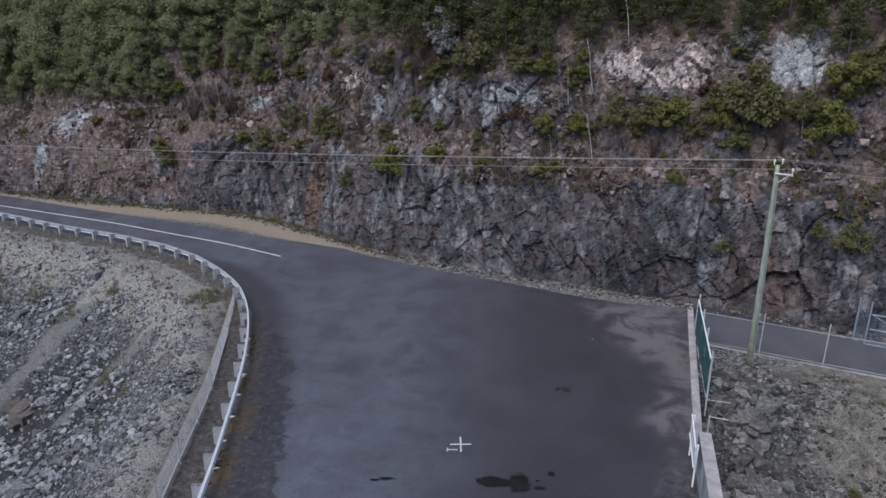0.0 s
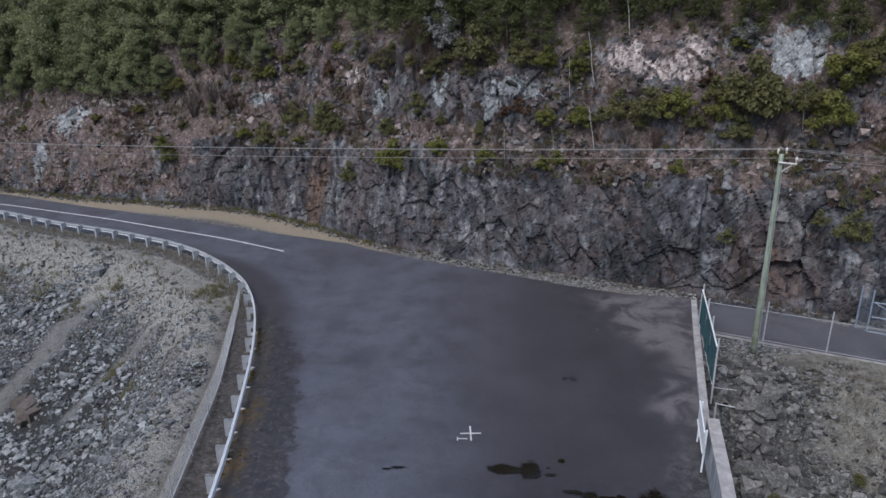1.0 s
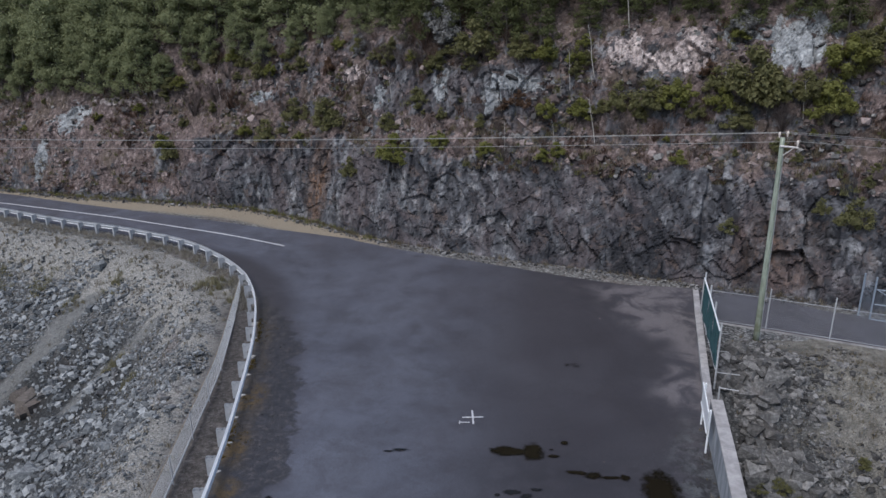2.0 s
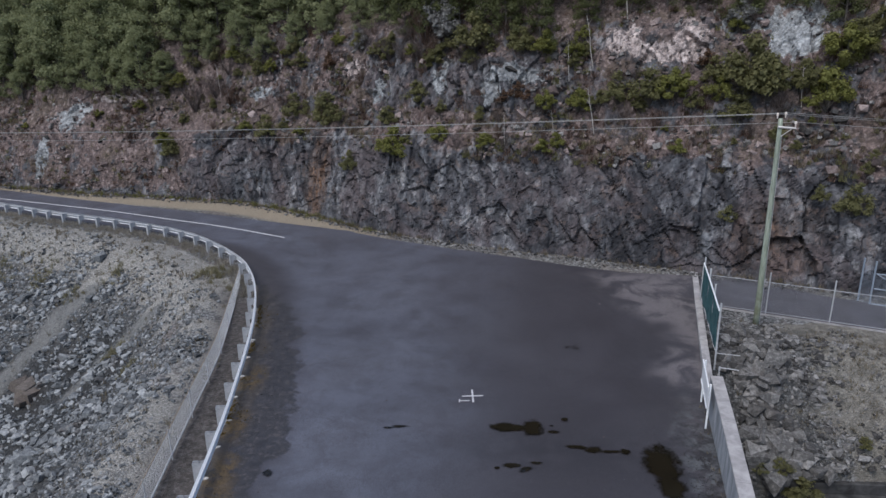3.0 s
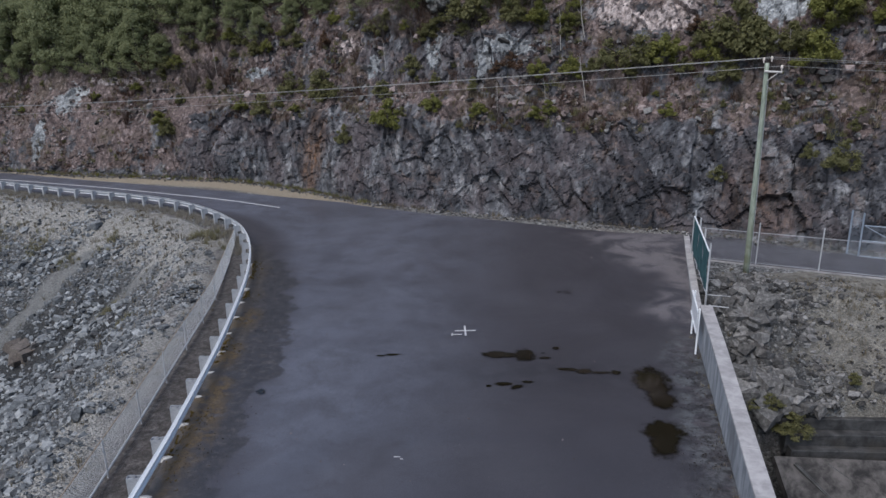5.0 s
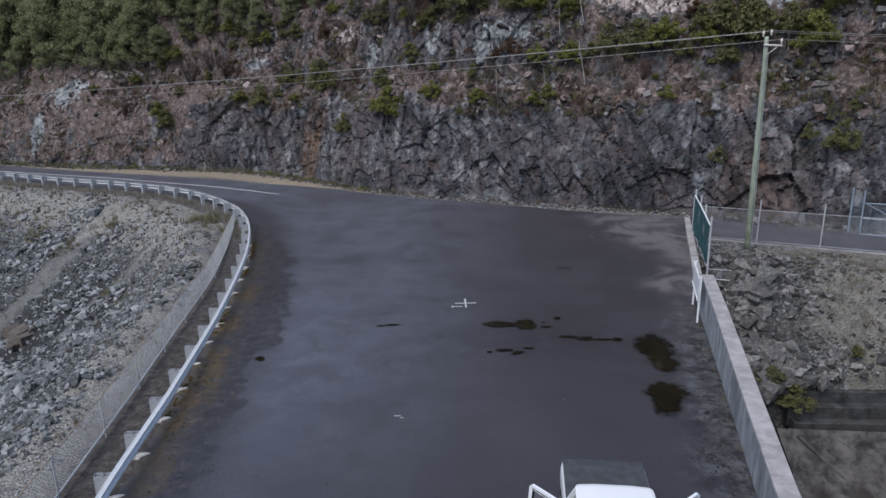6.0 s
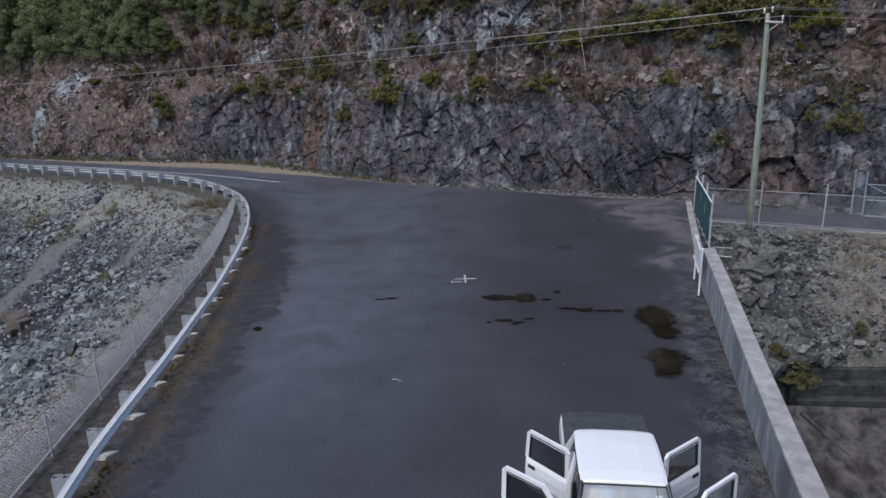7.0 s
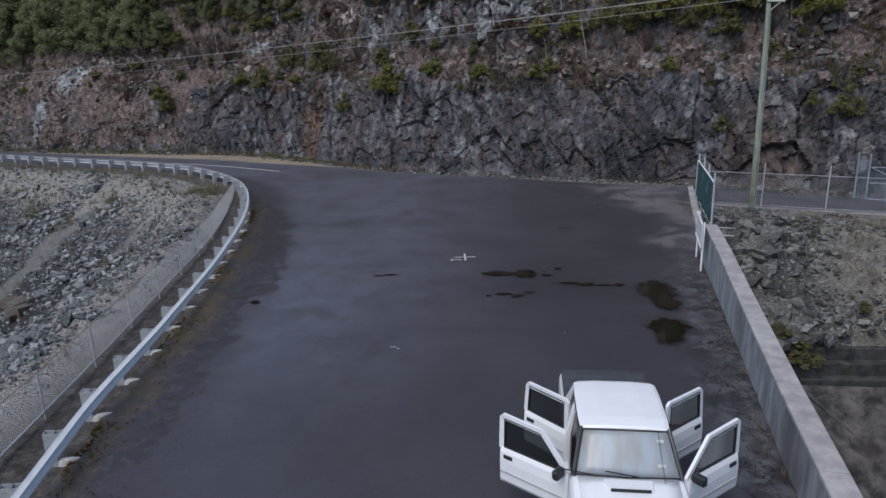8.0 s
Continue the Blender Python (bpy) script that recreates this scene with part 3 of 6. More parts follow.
    off = (bulge * 0.6 + rocky * flat) * smooth(22, 14, Zp) * smooth(-0.3, 1.2, Zp)
    ww = foot + W - off * 0.85
    X, Y = ORG[0] + DIR[0] * S + NRM[0] * ww, ORG[1] + DIR[1] * S + NRM[1] * ww
    me = grid_mesh("hillside", X, Y, Zp + 0.30 * off * smooth(0, 1.5, Zp), (("soil", soil), ("pale", pale), ("lichen", lichen), ("ochre", ochre), ("face", face), ("crack", crack * np.clip(rocky, 0, 1))), smooth=False)
    me.materials.append(HILL)
    tagged(new("hillside", me), "blasted grey rock cutting below a brown overgrown hillside", "hillside", kind="structure")


make_hill()


# ---------------- parapet, kerb ----------------
def make_parapet():
    ob = thing("parapet_wall", pose(0, 0, 0), "weathered grey concrete parapet wall along the crest road", "wall", kind="structure")
    ys = np.arange(-40, 22.3, 3.1)
    line = [(float(wall_x(y)), float(y), float(np.interp(y, [10, 14, 20], [-0.58, -0.52, -0.32]))) for y in ys]
    sec = [(0.0, 0.0), (-0.03, 1.53), (-0.06, 1.56), (-0.42, 1.56), (-0.45, 1.53), (-0.49, -8.6), (-0.1, -8.6)]
    part("wall_body", Geo().sweep(line, [(a, b) for a, b in sec][::-1]), CONCRETE_STREAKED, ob)
    top = [(-0.032, 1.55), (-0.015, 1.562), (-0.015, 1.625), (-0.030, 1.64), (-0.445, 1.64), (-0.46, 1.625), (-0.46, 1.562), (-0.445, 1.55)]
    g = Geo()
    for a, b in zip(line[:-1], line[1:]):
        d = Vector(b) - Vector(a)
        g.sweep([Vector(a) + d * 0.002, Vector(b) - d * 0.002], top[::-1])
    part("coping", g, CONCRETE, ob, "pale bare concrete coping")
    kerb = thing("kerb", pose(0, 0, 0), "pale chipped concrete kerb below the green fence", "kerb", kind="structure")
    ys = np.arange(22.0, 36.7, 1.8)
    g = Geo()
    for y in ys:
        a, b = y + 0.01, min(y + 1.79, 36.6)
        g.sweep([(float(wall_x(v)), v, 0.0) for v in (a, b)], [(0, -0.5), (0, 0.26), (-0.02, 0.28), (-0.31, 0.28), (-0.33, 0.26), (-0.33, -1.5)][::-1])
    part("kerb_stones", g, CONCRETE, kerb)


make_parapet()


# ---------------- guardrail ----------------
def arc(line):
    return np.concatenate([[0], np.cumsum(np.hypot(*np.diff(line, axis=0).T))])


RAIL_U = arc(RAIL_D)


def rail_at(u):
    i = np.interp(u, RAIL_U, np.arange(len(RAIL_U)))
    j = int(min(max(i, 1), len(RAIL_D) - 2))
    p = np.array([np.interp(u, RAIL_U, RAIL_D[:, 0]), np.interp(u, RAIL_U, RAIL_D[:, 1])])
    d = RAIL_D[j + 1] - RAIL_D[j - 1]
    return p, d / np.hypot(*d)


FOOTING = mat_simple("pale_chipped_concrete", (0.42, 0.41, 0.40), (0.62, 0.61, 0.60), 5, 0.9, c=(0.30, 0.285, 0.275), dist=0.01)


def guard_at(u):
    """Line of the beam, which swings towards the road as it nears the dam."""
    p, d = rail_at(u)
    return p + np.array([float(np.interp(p[1], [9.5, 14, 20, 27, 31], [0.06, 0.2, 0.2, 0.1, 0])), 0.0]), d


def make_guardrail():
    ob = thing("guardrail", pose(0, 0, 0), "galvanised steel guardrail on posts along the road edge", "guardrail")
    u0 = float(np.interp(-6, RAIL_D[:, 1], RAIL_U))
    sec = [(0.0, 0.32), (-0.02, 0.34), (-0.08, 0.38), (-0.08, 0.42), (-0.01, 0.46), (-0.01, 0.51), (-0.08, 0.55), (-0.08, 0.59), (-0.02, 0.63), (0.0, 0.65)]
    pts = [guard_at(u)[0] for u in np.arange(u0, RAIL_U[-1] - 4, 0.6)]
    way = [(p[0], p[1], float(road_z(p[0], p[1]))) for p in pts]
    beam = part("beam", Geo().sweep(way, sec + [(a + 0.006, b) for a, b in sec[::-1]], True), GALV, ob, "bright ribbed steel beam")
    # thin sheet behind the beam in a darker steel than its front
    back = [(a + 0.009, b) for a, b in sec[1:-1]]
    part("beam_back", Geo().sweep(way, back + [(a + 0.004, b) for a, b in back[::-1]], True), POST_STEEL, beam, "darker grey back of the beam")
    # channel post with a spacer block towards the beam
    post = Geo().box((-0.39, -0.08, -0.5), (-0.38, 0.08, 0.63)).box((-0.38, -0.08, -0.5), (-0.20, -0.07, 0.63)).box((-0.38, 0.07, -0.5), (-0.22, 0.08, 0.63))
    post = post.box((-0.195, -0.085, 0.30), (-0.02, -0.075, 0.62)).box((-0.195, 0.065, 0.30), (-0.02, 0.075, 0.62)).box((-0.20, -0.085, 0.30), (-0.19, 0.075, 0.62)).mesh("post")
    pad = Geo()
    rng = random.Random(4)
    ring = [(0.085 * (1 + 0.35 * rng.random()) * math.cos(a), (0.13 if math.sin(a) > 0 else 0.26) * (1 + 0.5 * rng.random()) * math.sin(a)) for a in [k * math.pi / 5 for k in range(10)]]
    pad.add([(a, b, -0.1) for a, b in ring] + [(a * 0.8, b * 0.8, 0.02) for a, b in ring] + [(0, 0, 0.035)],
            [(k, (k + 1) % 10, 10 + (k + 1) % 10, 10 + k) for k in range(10)] + [(10 + k, 10 + (k + 1) % 10, 20) for k in range(10)])
    pad = pad.mesh("footing")
    start = float(np.interp(19.12, RAIL_D[:, 1], RAIL_U))
    for k in range(-14, 40):
        u = start + 1.78 * k
        if u < u0 or u > RAIL_U[-1] - 6:
            continue
        p, d = guard_at(u)
        m = pose(p[0], p[1], float(road_z(p[0], p[1])) - 0.03, 0, 0, math.degrees(math.atan2(d[1], d[0])) - 90)
        q = part("post", post, POST_STEEL, ob)
        q.matrix_local = m
        if p[1] < 33:
            q = part("footing", pad, FOOTING, ob, "pale chipped concrete footing")
            q.matrix_local = m @ pose(-0.16 + 0.05 * rng.random(), 0, 0.0, 0, 0, 90 + rng.uniform(-20, 20))


make_guardrail()


# ---------------- road markings, puddles ----------------
WHITE_PAINT = mat_simple("worn_white_road_paint", (0.40, 0.40, 0.42), (0.62, 0.62, 0.64), 12, 0.7, bump=0.1, c=(0.36, 0.36, 0.38))


def make_water():
    """Standing water; the film thins out towards a ragged rim."""
    n = Nodes("puddle_water", 0.07, spec=0.35)
    p = n.pos()
    n.put(n.span(n.math("ADD", n.attr("depth"), n.span(n.noise(p, 2.6, 7, 0.7, 0.4), 0.2, 0.8, -0.36, 0.36)), 0.22, 0.80), n.p.inputs["Alpha"])
    return n.done(n.mix(n.noise(p, 1.5, 3), (0.008, 0.007, 0.005), (0.018, 0.014, 0.009)))


WATER = make_water()


def ribbon(pts, width, lift):
    g = Geo()
    rows = []
    for i, p in enumerate(pts):
        d = Vector(pts[min(i + 1, len(pts) - 1)]) - Vector(pts[max(i - 1, 0)])
        left = Vector((-d.y, d.x)).normalized() * width / 2
        for sgn in (1, -1):
            x, y = p[0] + sgn * left.x, p[1] + sgn * left.y
            rows.append((x, y, float(road_z(x, y)) + lift))
    return g.add(rows, [(2 * i, 2 * i + 1, 2 * i + 3, 2 * i + 2) for i in range(len(pts) - 1)])


line_pts = dense(np.array([(-12.75, 43.3), (-17.4, 45.6), (-22.5, 47.8), (-28.4, 50.5), (-41, 55.3), (-70, 64)]), 1.0)
tagged(part("road_line", ribbon([tuple(p) for p in line_pts], 0.175, 0.03), WHITE_PAINT), "worn white painted line along the road bend", "road marking", kind="structure")
cross = thing("survey_mark", pose(0.2, 22.75, float(road_z(0.2, 22.75)) + 0.016), "white sprayed cross mark on dark asphalt", "road marking")
part("cross_arm", Geo().box((-0.42, -0.035, 0), (0.42, 0.035, 0.004), pose(0, 0, 0, 0, 0, 3)), WHITE_PAINT, cross)
part("cross_arm", Geo().box((-0.035, -0.5, 0.005), (0.035, 0.5, 0.009), pose(0, 0, 0, 0, 0, 3)), WHITE_PAINT, cross)
part("dash", Geo().box((-0.52, -0.40, 0), (-0.12, -0.34, 0.004)).box((-0.54, -0.50, 0), (-0.49, -0.26, 0.004)), WHITE_PAINT, cross)


def puddle(lobes, seed, deep=1.0, label="dark shallow puddle lying on the asphalt"):
    """A film over the union of lobes (x, y, rx, ry, turn)."""
    L = np.array(lobes, float)
    pad = L[:, 2:4].max() * 1.5
    xs, ys = np.arange(L[:, 0].min() - pad, L[:, 0].max() + pad, 0.05), np.arange(L[:, 1].min() - pad, L[:, 1].max() + pad, 0.05)
    X, Y = np.meshgrid(xs, ys)
    D = np.full(X.shape, -1.0)
    for x, y, rx, ry, a in lobes:
        c, d = math.cos(radians(a)), math.sin(radians(a))
        u, v = (X - x) * c + (Y - y) * d, (Y - y) * c - (X - x) * d
        D = np.maximum(D, 1.5 - np.sqrt((u / rx) ** 2 + (v / ry) ** 2))
    D = np.clip(D + 0.25 * fbm(X * 1.6, Y * 1.6, seed, 3), 0, 1.1) * deep
    me = grid_mesh("puddle", X, Y, road_z(X, Y) + 0.03, (("depth", D),))
    # only the wetted part of the sheet
    bm = bmesh.new()
    bm.from_mesh(me)
    bm.verts.ensure_lookup_table()
    wet = (D > 0.03).ravel()
    bmesh.ops.delete(bm, geom=[v for v in bm.verts if not wet[v.index]], context="VERTS")
    bm.to_mesh(me)
    bm.free()
    ob = part("puddle", me, WATER)
    tagged(ob, label, "puddle", "puddles on the road")


THIN = "thin dark wet patch drying on the asphalt"
puddle([(6.40, 18.3, 0.54, 1.05, -8), (6.40, 17.1, 0.42, 0.55, 0)], 41.0)
puddle([(5.98, 15.2, 0.56, 0.48, 0), (5.85, 14.5, 0.36, 0.65, -10)], 45.0)
puddle([(2.36, 20.45, 0.36, 0.52, 0), (1.35, 20.5, 0.46, 0.26, 0), (1.85, 20.45, 0.3, 0.18, 0)], 9.0)
puddle([(1.5, 18.15, 0.32, 0.13, 0), (1.95, 17.95, 0.28, 0.13, 30), (2.3, 18.3, 0.22, 0.09, 0), (1.0, 18.0, 0.1, 0.09, 0)], 17.0, 0.85, THIN)
puddle([(3.8, 19.25, 0.45, 0.12, -8), (4.35, 19.1, 0.28, 0.2, 0), (4.9, 19.0, 0.45, 0.08, 0), (5.4, 19.0, 0.16, 0.16, 0)], 21.0, 0.8, THIN)
puddle([(-2.4, 20.5, 0.35, 0.10, 0), (-2.9, 20.4, 0.2, 0.06, 0)], 29.0, 0.85, THIN)
puddle([(3.6, 21.05, 0.13, 0.12, 0)], 33.0, 0.9, THIN)
puddle([(3.1, 20.2, 0.2, 0.1, 0), (3.05, 20.6, 0.1, 0.06, 0)], 35.0, 0.7, THIN)
puddle([(-6.55, 17.6, 0.16, 0.22, 20)], 37.0, 0.9, THIN)
puddle([(4.75, 27.05, 0.5, 0.4, 0)], 39.0, 0.34, THIN)
flecks = thing("paint_flecks", pose(-1.6, 13.8, float(road_z(-1.6, 13.8)) + 0.02), "worn white paint scratch on the asphalt", "road marking")
part("fleck", Geo().box((-0.13, 0.02, 0), (0.05, 0.05, 0.004), None, 0.001), WHITE_PAINT, flecks)
part("fleck", Geo().box((0.06, -0.06, 0), (0.15, -0.03, 0.004), pose(0, 0, 0, 0, 0, -12), 0.001), WHITE_PAINT, flecks)

# ---------------- path behind the kerb ----------------
PATH_NEAR = [(12.35, 32.0), (14.8, 30.9), (17.4, 29.75), (20.0, 28.6), (30, 24.2), (45, 17.5)]


def make_path():
    near, far = np.array(PATH_NEAR), np.array([(13.3, 37.2), (16.4, 35.2), (18.8, 33.2), (21.3, 32.0), (31, 28.2), (46, 21.5)])
    u = np.linspace(0, 5, 60)
    rows = []
    for t in np.linspace(0, 1, 9).tolist():
        a = np.stack([np.interp(u, range(6), near[:, 0]), np.interp(u, range(6), near[:, 1])], -1)
        b = np.stack([np.interp(u, range(6), far[:, 0]), np.interp(u, range(6), far[:, 1])], -1)
        rows.append(a + (b - a) * t)
    P = np.array(rows)
    X, Y = P[..., 0], P[..., 1]
    Z = np.full_like(X, 0.09) + 0.02 * fbm(X * 0.5, Y * 0.5, 1.0, 3)
    zero = np.zeros_like(X)
    me = grid_mesh("path", X, Y, Z, (("silt", zero + 0.08), ("damp", zero), ("edge", zero), ("worn", zero + 0.45), ("moss", zero)))
    me.materials.append(ASPHALT)
    tagged(new("path", me), "narrow asphalt path behind the chain-link fence", "path", kind="structure")
    g = Geo().sweep([(x - 0.05, y - 0.1, 0.0) for x, y in PATH_NEAR], [(0.05, -0.4), (0.05, 0.10), (-0.05, 0.10), (-0.05, -0.4)][::-1])
    tagged(part("path_edging", g, CONCRETE), "thin pale concrete edging along the path", "edging", kind="structure")


make_path()

# ---------------- fences ----------------
WIRE = mat_simple("fence_wire", (0.50, 0.52, 0.55), (0.66, 0.68, 0.70), 20, 0.5, 0.1, 0)
GREEN_CLOTH = mat_simple("green_shade_cloth", (0.020, 0.070, 0.080), (0.036, 0.115, 0.125), 14, 0.9, bump=0.4, dist=0.01, c=(0.016, 0.055, 0.065))
WHITE_SIGN = mat_simple("white_sign_paint", (0.70, 0.71, 0.73), (0.80, 0.81, 0.83), 4, 0.5, bump=0.05)


def chain_link(pts, z0, z1, pitch=0.07, r=0.0033):
    """Crossed wires between two heights along a line of (x, y, ground)."""
    P = np.array(pts, float)
    u = arc(P[:, :2])
    H = z1 - z0

    def at(t, h):
        return (np.interp(t, u, P[:, 0]), np.interp(t, u, P[:, 1]), np.interp(t, u, P[:, 2]) + z0 + h)

    V, F = [], []
    for sgn in (1, -1):
        for t in np.arange(-H, u[-1] + H, pitch * 1.414):
            a, b = t, t + sgn * H
            lo, hi = min(a, b), max(a, b)
            if hi <= 0 or lo >= u[-1]:
                continue
            ts = [min(max(v, 0), u[-1]) for v in (a, b)]
            p, q = Vector(at(ts[0], abs(ts[0] - t))), Vector(at(ts[1], abs(ts[1] - t)))
            d = (q - p)
            if d.length < 0.03:
                continue
            side = Vector((-d.y, d.x, 0)).normalized() * r
            up = d.cross(side).normalized() * r
            k = len(V)
            V += [p + side, p - side * 0.5 + up, p - side * 0.5 - up, q + side, q - side * 0.5 + up, q - side * 0.5 - up]
            F += [(k, k + 1, k + 4, k + 3), (k + 1, k + 2, k + 5, k + 4), (k + 2, k, k + 3, k + 5)]
    return Geo().add(V, F)


def bar(a, b, r=0.025, n=8):
    return Geo().tube([a, b], r, n)


def make_left_fence():
    ob = thing("chain_link_fence", pose(0, 0, 0), "low grey chain-link fence on the embankment behind the guardrail", "fence")
    line = dense(np.array([(-3.6, -12), (-8.05, 3), (-8.8, 8.6), (-9.5, 14.3), (-10.35, 20.2), (-11.15, 26.0), (-12.3, 31.2), (-13.35, 35.9)]), 0.5)
    u = arc(line)
    pts = [(p[0], p[1], 0.0) for p in line]
    top, bot = [(x, y, z + 1.02) for x, y, z in pts], [(x, y, z + 0.06) for x, y, z in pts]
    part("bottom_rail", Geo().tube(bot, 0.03, 6), GALV_DULL, ob, "pale steel bottom pipe")
    part("top_wire", Geo().tube(top, 0.014, 5), mat_simple("rusty_wire", (0.24, 0.18, 0.13), (0.36, 0.29, 0.22), 5, 0.8, bump=0), ob, "thin rusty top wire")
    part("mesh", chain_link(pts, 0.06, 1.02, 0.06, 0.0027), WIRE, ob)
    post = Geo().tube([(0, 0, -0.4), (0, 0, 1.05)], 0.02, 8).mesh("post")
    t = 1.0
    while t < u[-1]:
        q = part("post", post, GALV_DULL, ob)
        q.location = (np.interp(t, u, line[:, 0]), np.interp(t, u, line[:, 1]), 0)
        t += 2.75
    q = part("post", post, GALV_DULL, ob)
    q.location = (line[-1][0], line[-1][1], 0)


make_left_fence()


def make_path_fence():
    ob = thing("chain_link_fence", pose(0, 0, 0), "tall galvanised chain-link fence along the path", "fence")
    posts = [(12.0, 32.2), (14.85, 30.95), (17.42, 29.8), (20.0, 28.65), (22.6, 27.5), (25.2, 26.35), (27.8, 25.2)]
    z = 0.0
    for x, y in posts:
        g = Geo().tube([(x, y, -0.4), (x + 0.02, y - 0.02, 2.22)], 0.032, 8)
        part("post", g, GALV_DULL, ob)
    pts = [(x, y, z) for x, y in posts]
    part("top_rail", Geo().tube([(x, y - 0.04, 1.72) for x, y in posts], 0.015, 6), POST_STEEL, ob)
    part("bottom_rail", Geo().tube([(x, y - 0.04, 0.14) for x, y in posts], 0.015, 6), POST_STEEL, ob)
    part("mesh", chain_link(pts, 0.14, 1.72, 0.075, 0.0016), WIRE, ob)


make_path_fence()


def make_green_fence():
    ob = thing("screened_fence", pose(0, 0, 0), "steel fence with teal green shade cloth behind the kerb", "fence")
    posts = [(12.19, 32.5), (11.72, 30.3), (11.28, 28.3), (10.80, 26.15)]
    tops = [2.52, 2.66, 2.62, 2.55]
    rail = [2.2, 2.2, 2.2, 2.2]
    for (x, y), h in zip(posts, tops):
        part("post", Geo().tube([(x, y, -0.6), (x, y, h)], 0.04, 8), GALV_DULL, ob)
    part("top_rail", Geo().tube([(x - 0.05, y, h) for (x, y), h in zip(posts, rail)], 0.035, 8), GALV, ob)
    part("bottom_rail", Geo().tube([(x - 0.05, y, 0.35) for (x, y) in posts], 0.025, 8), GALV_DULL, ob)
    for (a, b), i in zip(zip(posts[:-1], posts[1:]), range(3)):
        r, c = 12, 14
        T, H = np.meshgrid(np.linspace(0.02, 0.98, c), np.linspace(0.36, 2.18, r))
        sag = 0.03 * np.sin(T * 9 + i) * np.sin(H * 4 + i)
        X, Y = a[0] + (b[0] - a[0]) * T - 0.06 + sag, a[1] + (b[1] - a[1]) * T
        me = grid_mesh("cloth_panel", X, Y, H)
        q = part("cloth_panel", me, GREEN_CLOTH, ob)
        q.modifiers.new("thick", "SOLIDIFY").thickness = 0.006
    for x, y in posts[1:]:
        part("outrigger", bar((x, y, 0.2), (x + 0.95, y - 0.25, 0.2), 0.014), GALV_DULL, ob, "short steel bar reaching over the rubble")
    part("outrigger", bar((10.5, 24.8, 0.2), (11.2, 24.55, 0.2), 0.02), GALV_DULL, ob, "short steel bar reaching over the rubble")
    part("stub", Geo().tube([(10.5, 24.8, -0.8), (10.5, 24.8, 0.24)], 0.035, 8), GALV_DULL, ob)


make_green_fence()


def make_gate():
    ob = thing("mesh_gate", pose(20.35, 32.2, 0), "bluish galvanised mesh gate across the path", "gate")
    blue = mat_simple("bluish_steel", (0.22, 0.27, 0.34), (0.33, 0.38, 0.45), 8, 0.5, 0.3, 0)
    for x, y, h in ((-0.15, 0.35, 2.45), (0.2, -0.1, 2.4), (3.1, -1.5, 2.3)):
        part("post", Geo().tube([(x, y, -0.3), (x, y, h)], 0.045, 8), blue, ob)
    leaf = [(0.25, -0.15), (3.05, -1.5)]
    for h in (0.12, 0.95, 1.75):
        part("rail", bar((*leaf[0], h), (*leaf[1], h), 0.028), blue, ob)
    part("brace", bar((*leaf[0], 1.75), (*leaf[1], 0.12), 0.022), blue, ob)
    part("mesh", chain_link([(*leaf[0], 0), (*leaf[1], 0)], 0.12, 1.75, 0.065, 0.003), blue, ob)
    wing = [(-0.15, 0.35), (0.2, -0.1)]
    part("mesh", chain_link([(*wing[0], 0), (*wing[1], 0)], 0.1, 2.1, 0.06, 0.003), blue, ob)
    far = [(-0.15, 0.35), (0.6, 1.6)]
    part("mesh", chain_link([(*far[0], 0), (*far[1], 0)], 0.1, 2.0, 0.065, 0.003), blue, ob)


make_gate()


def make_sign():
    ob = thing("sign_board", pose(0, 0, 0), "blank white board on two steel posts before the parapet", "sign")
    a, b = Vector((8.58, 20.55, 0)), Vector((9.02, 22.45, 0))
    for p in (a, b):
        part("post", Geo().tube([p - Vector((0, 0, 0.3)), p + Vector((0.02, 0, 1.72))], 0.035, 8), GALV, ob)
    d = (b - a).normalized()
    m = Matrix.Translation((a + b) / 2 + Vector((0, 0, 1.25))) @ pose(0, 0, 0, 0, 0, math.degrees(math.atan2(d.y, d.x)))
    half = (b - a).length / 2 + 0.12
    part("board", Geo().box((-half, 0.04, -0.44), (half, 0.058, 0.46), m, 0.004), WHITE_SIGN, ob)
    for z in (-0.40, 0.42):
        part("frame_bar", Geo().box((-half, 0.060, z - 0.03), (half, 0.085, z + 0.03), m, 0.004), GALV, ob)


make_sign()


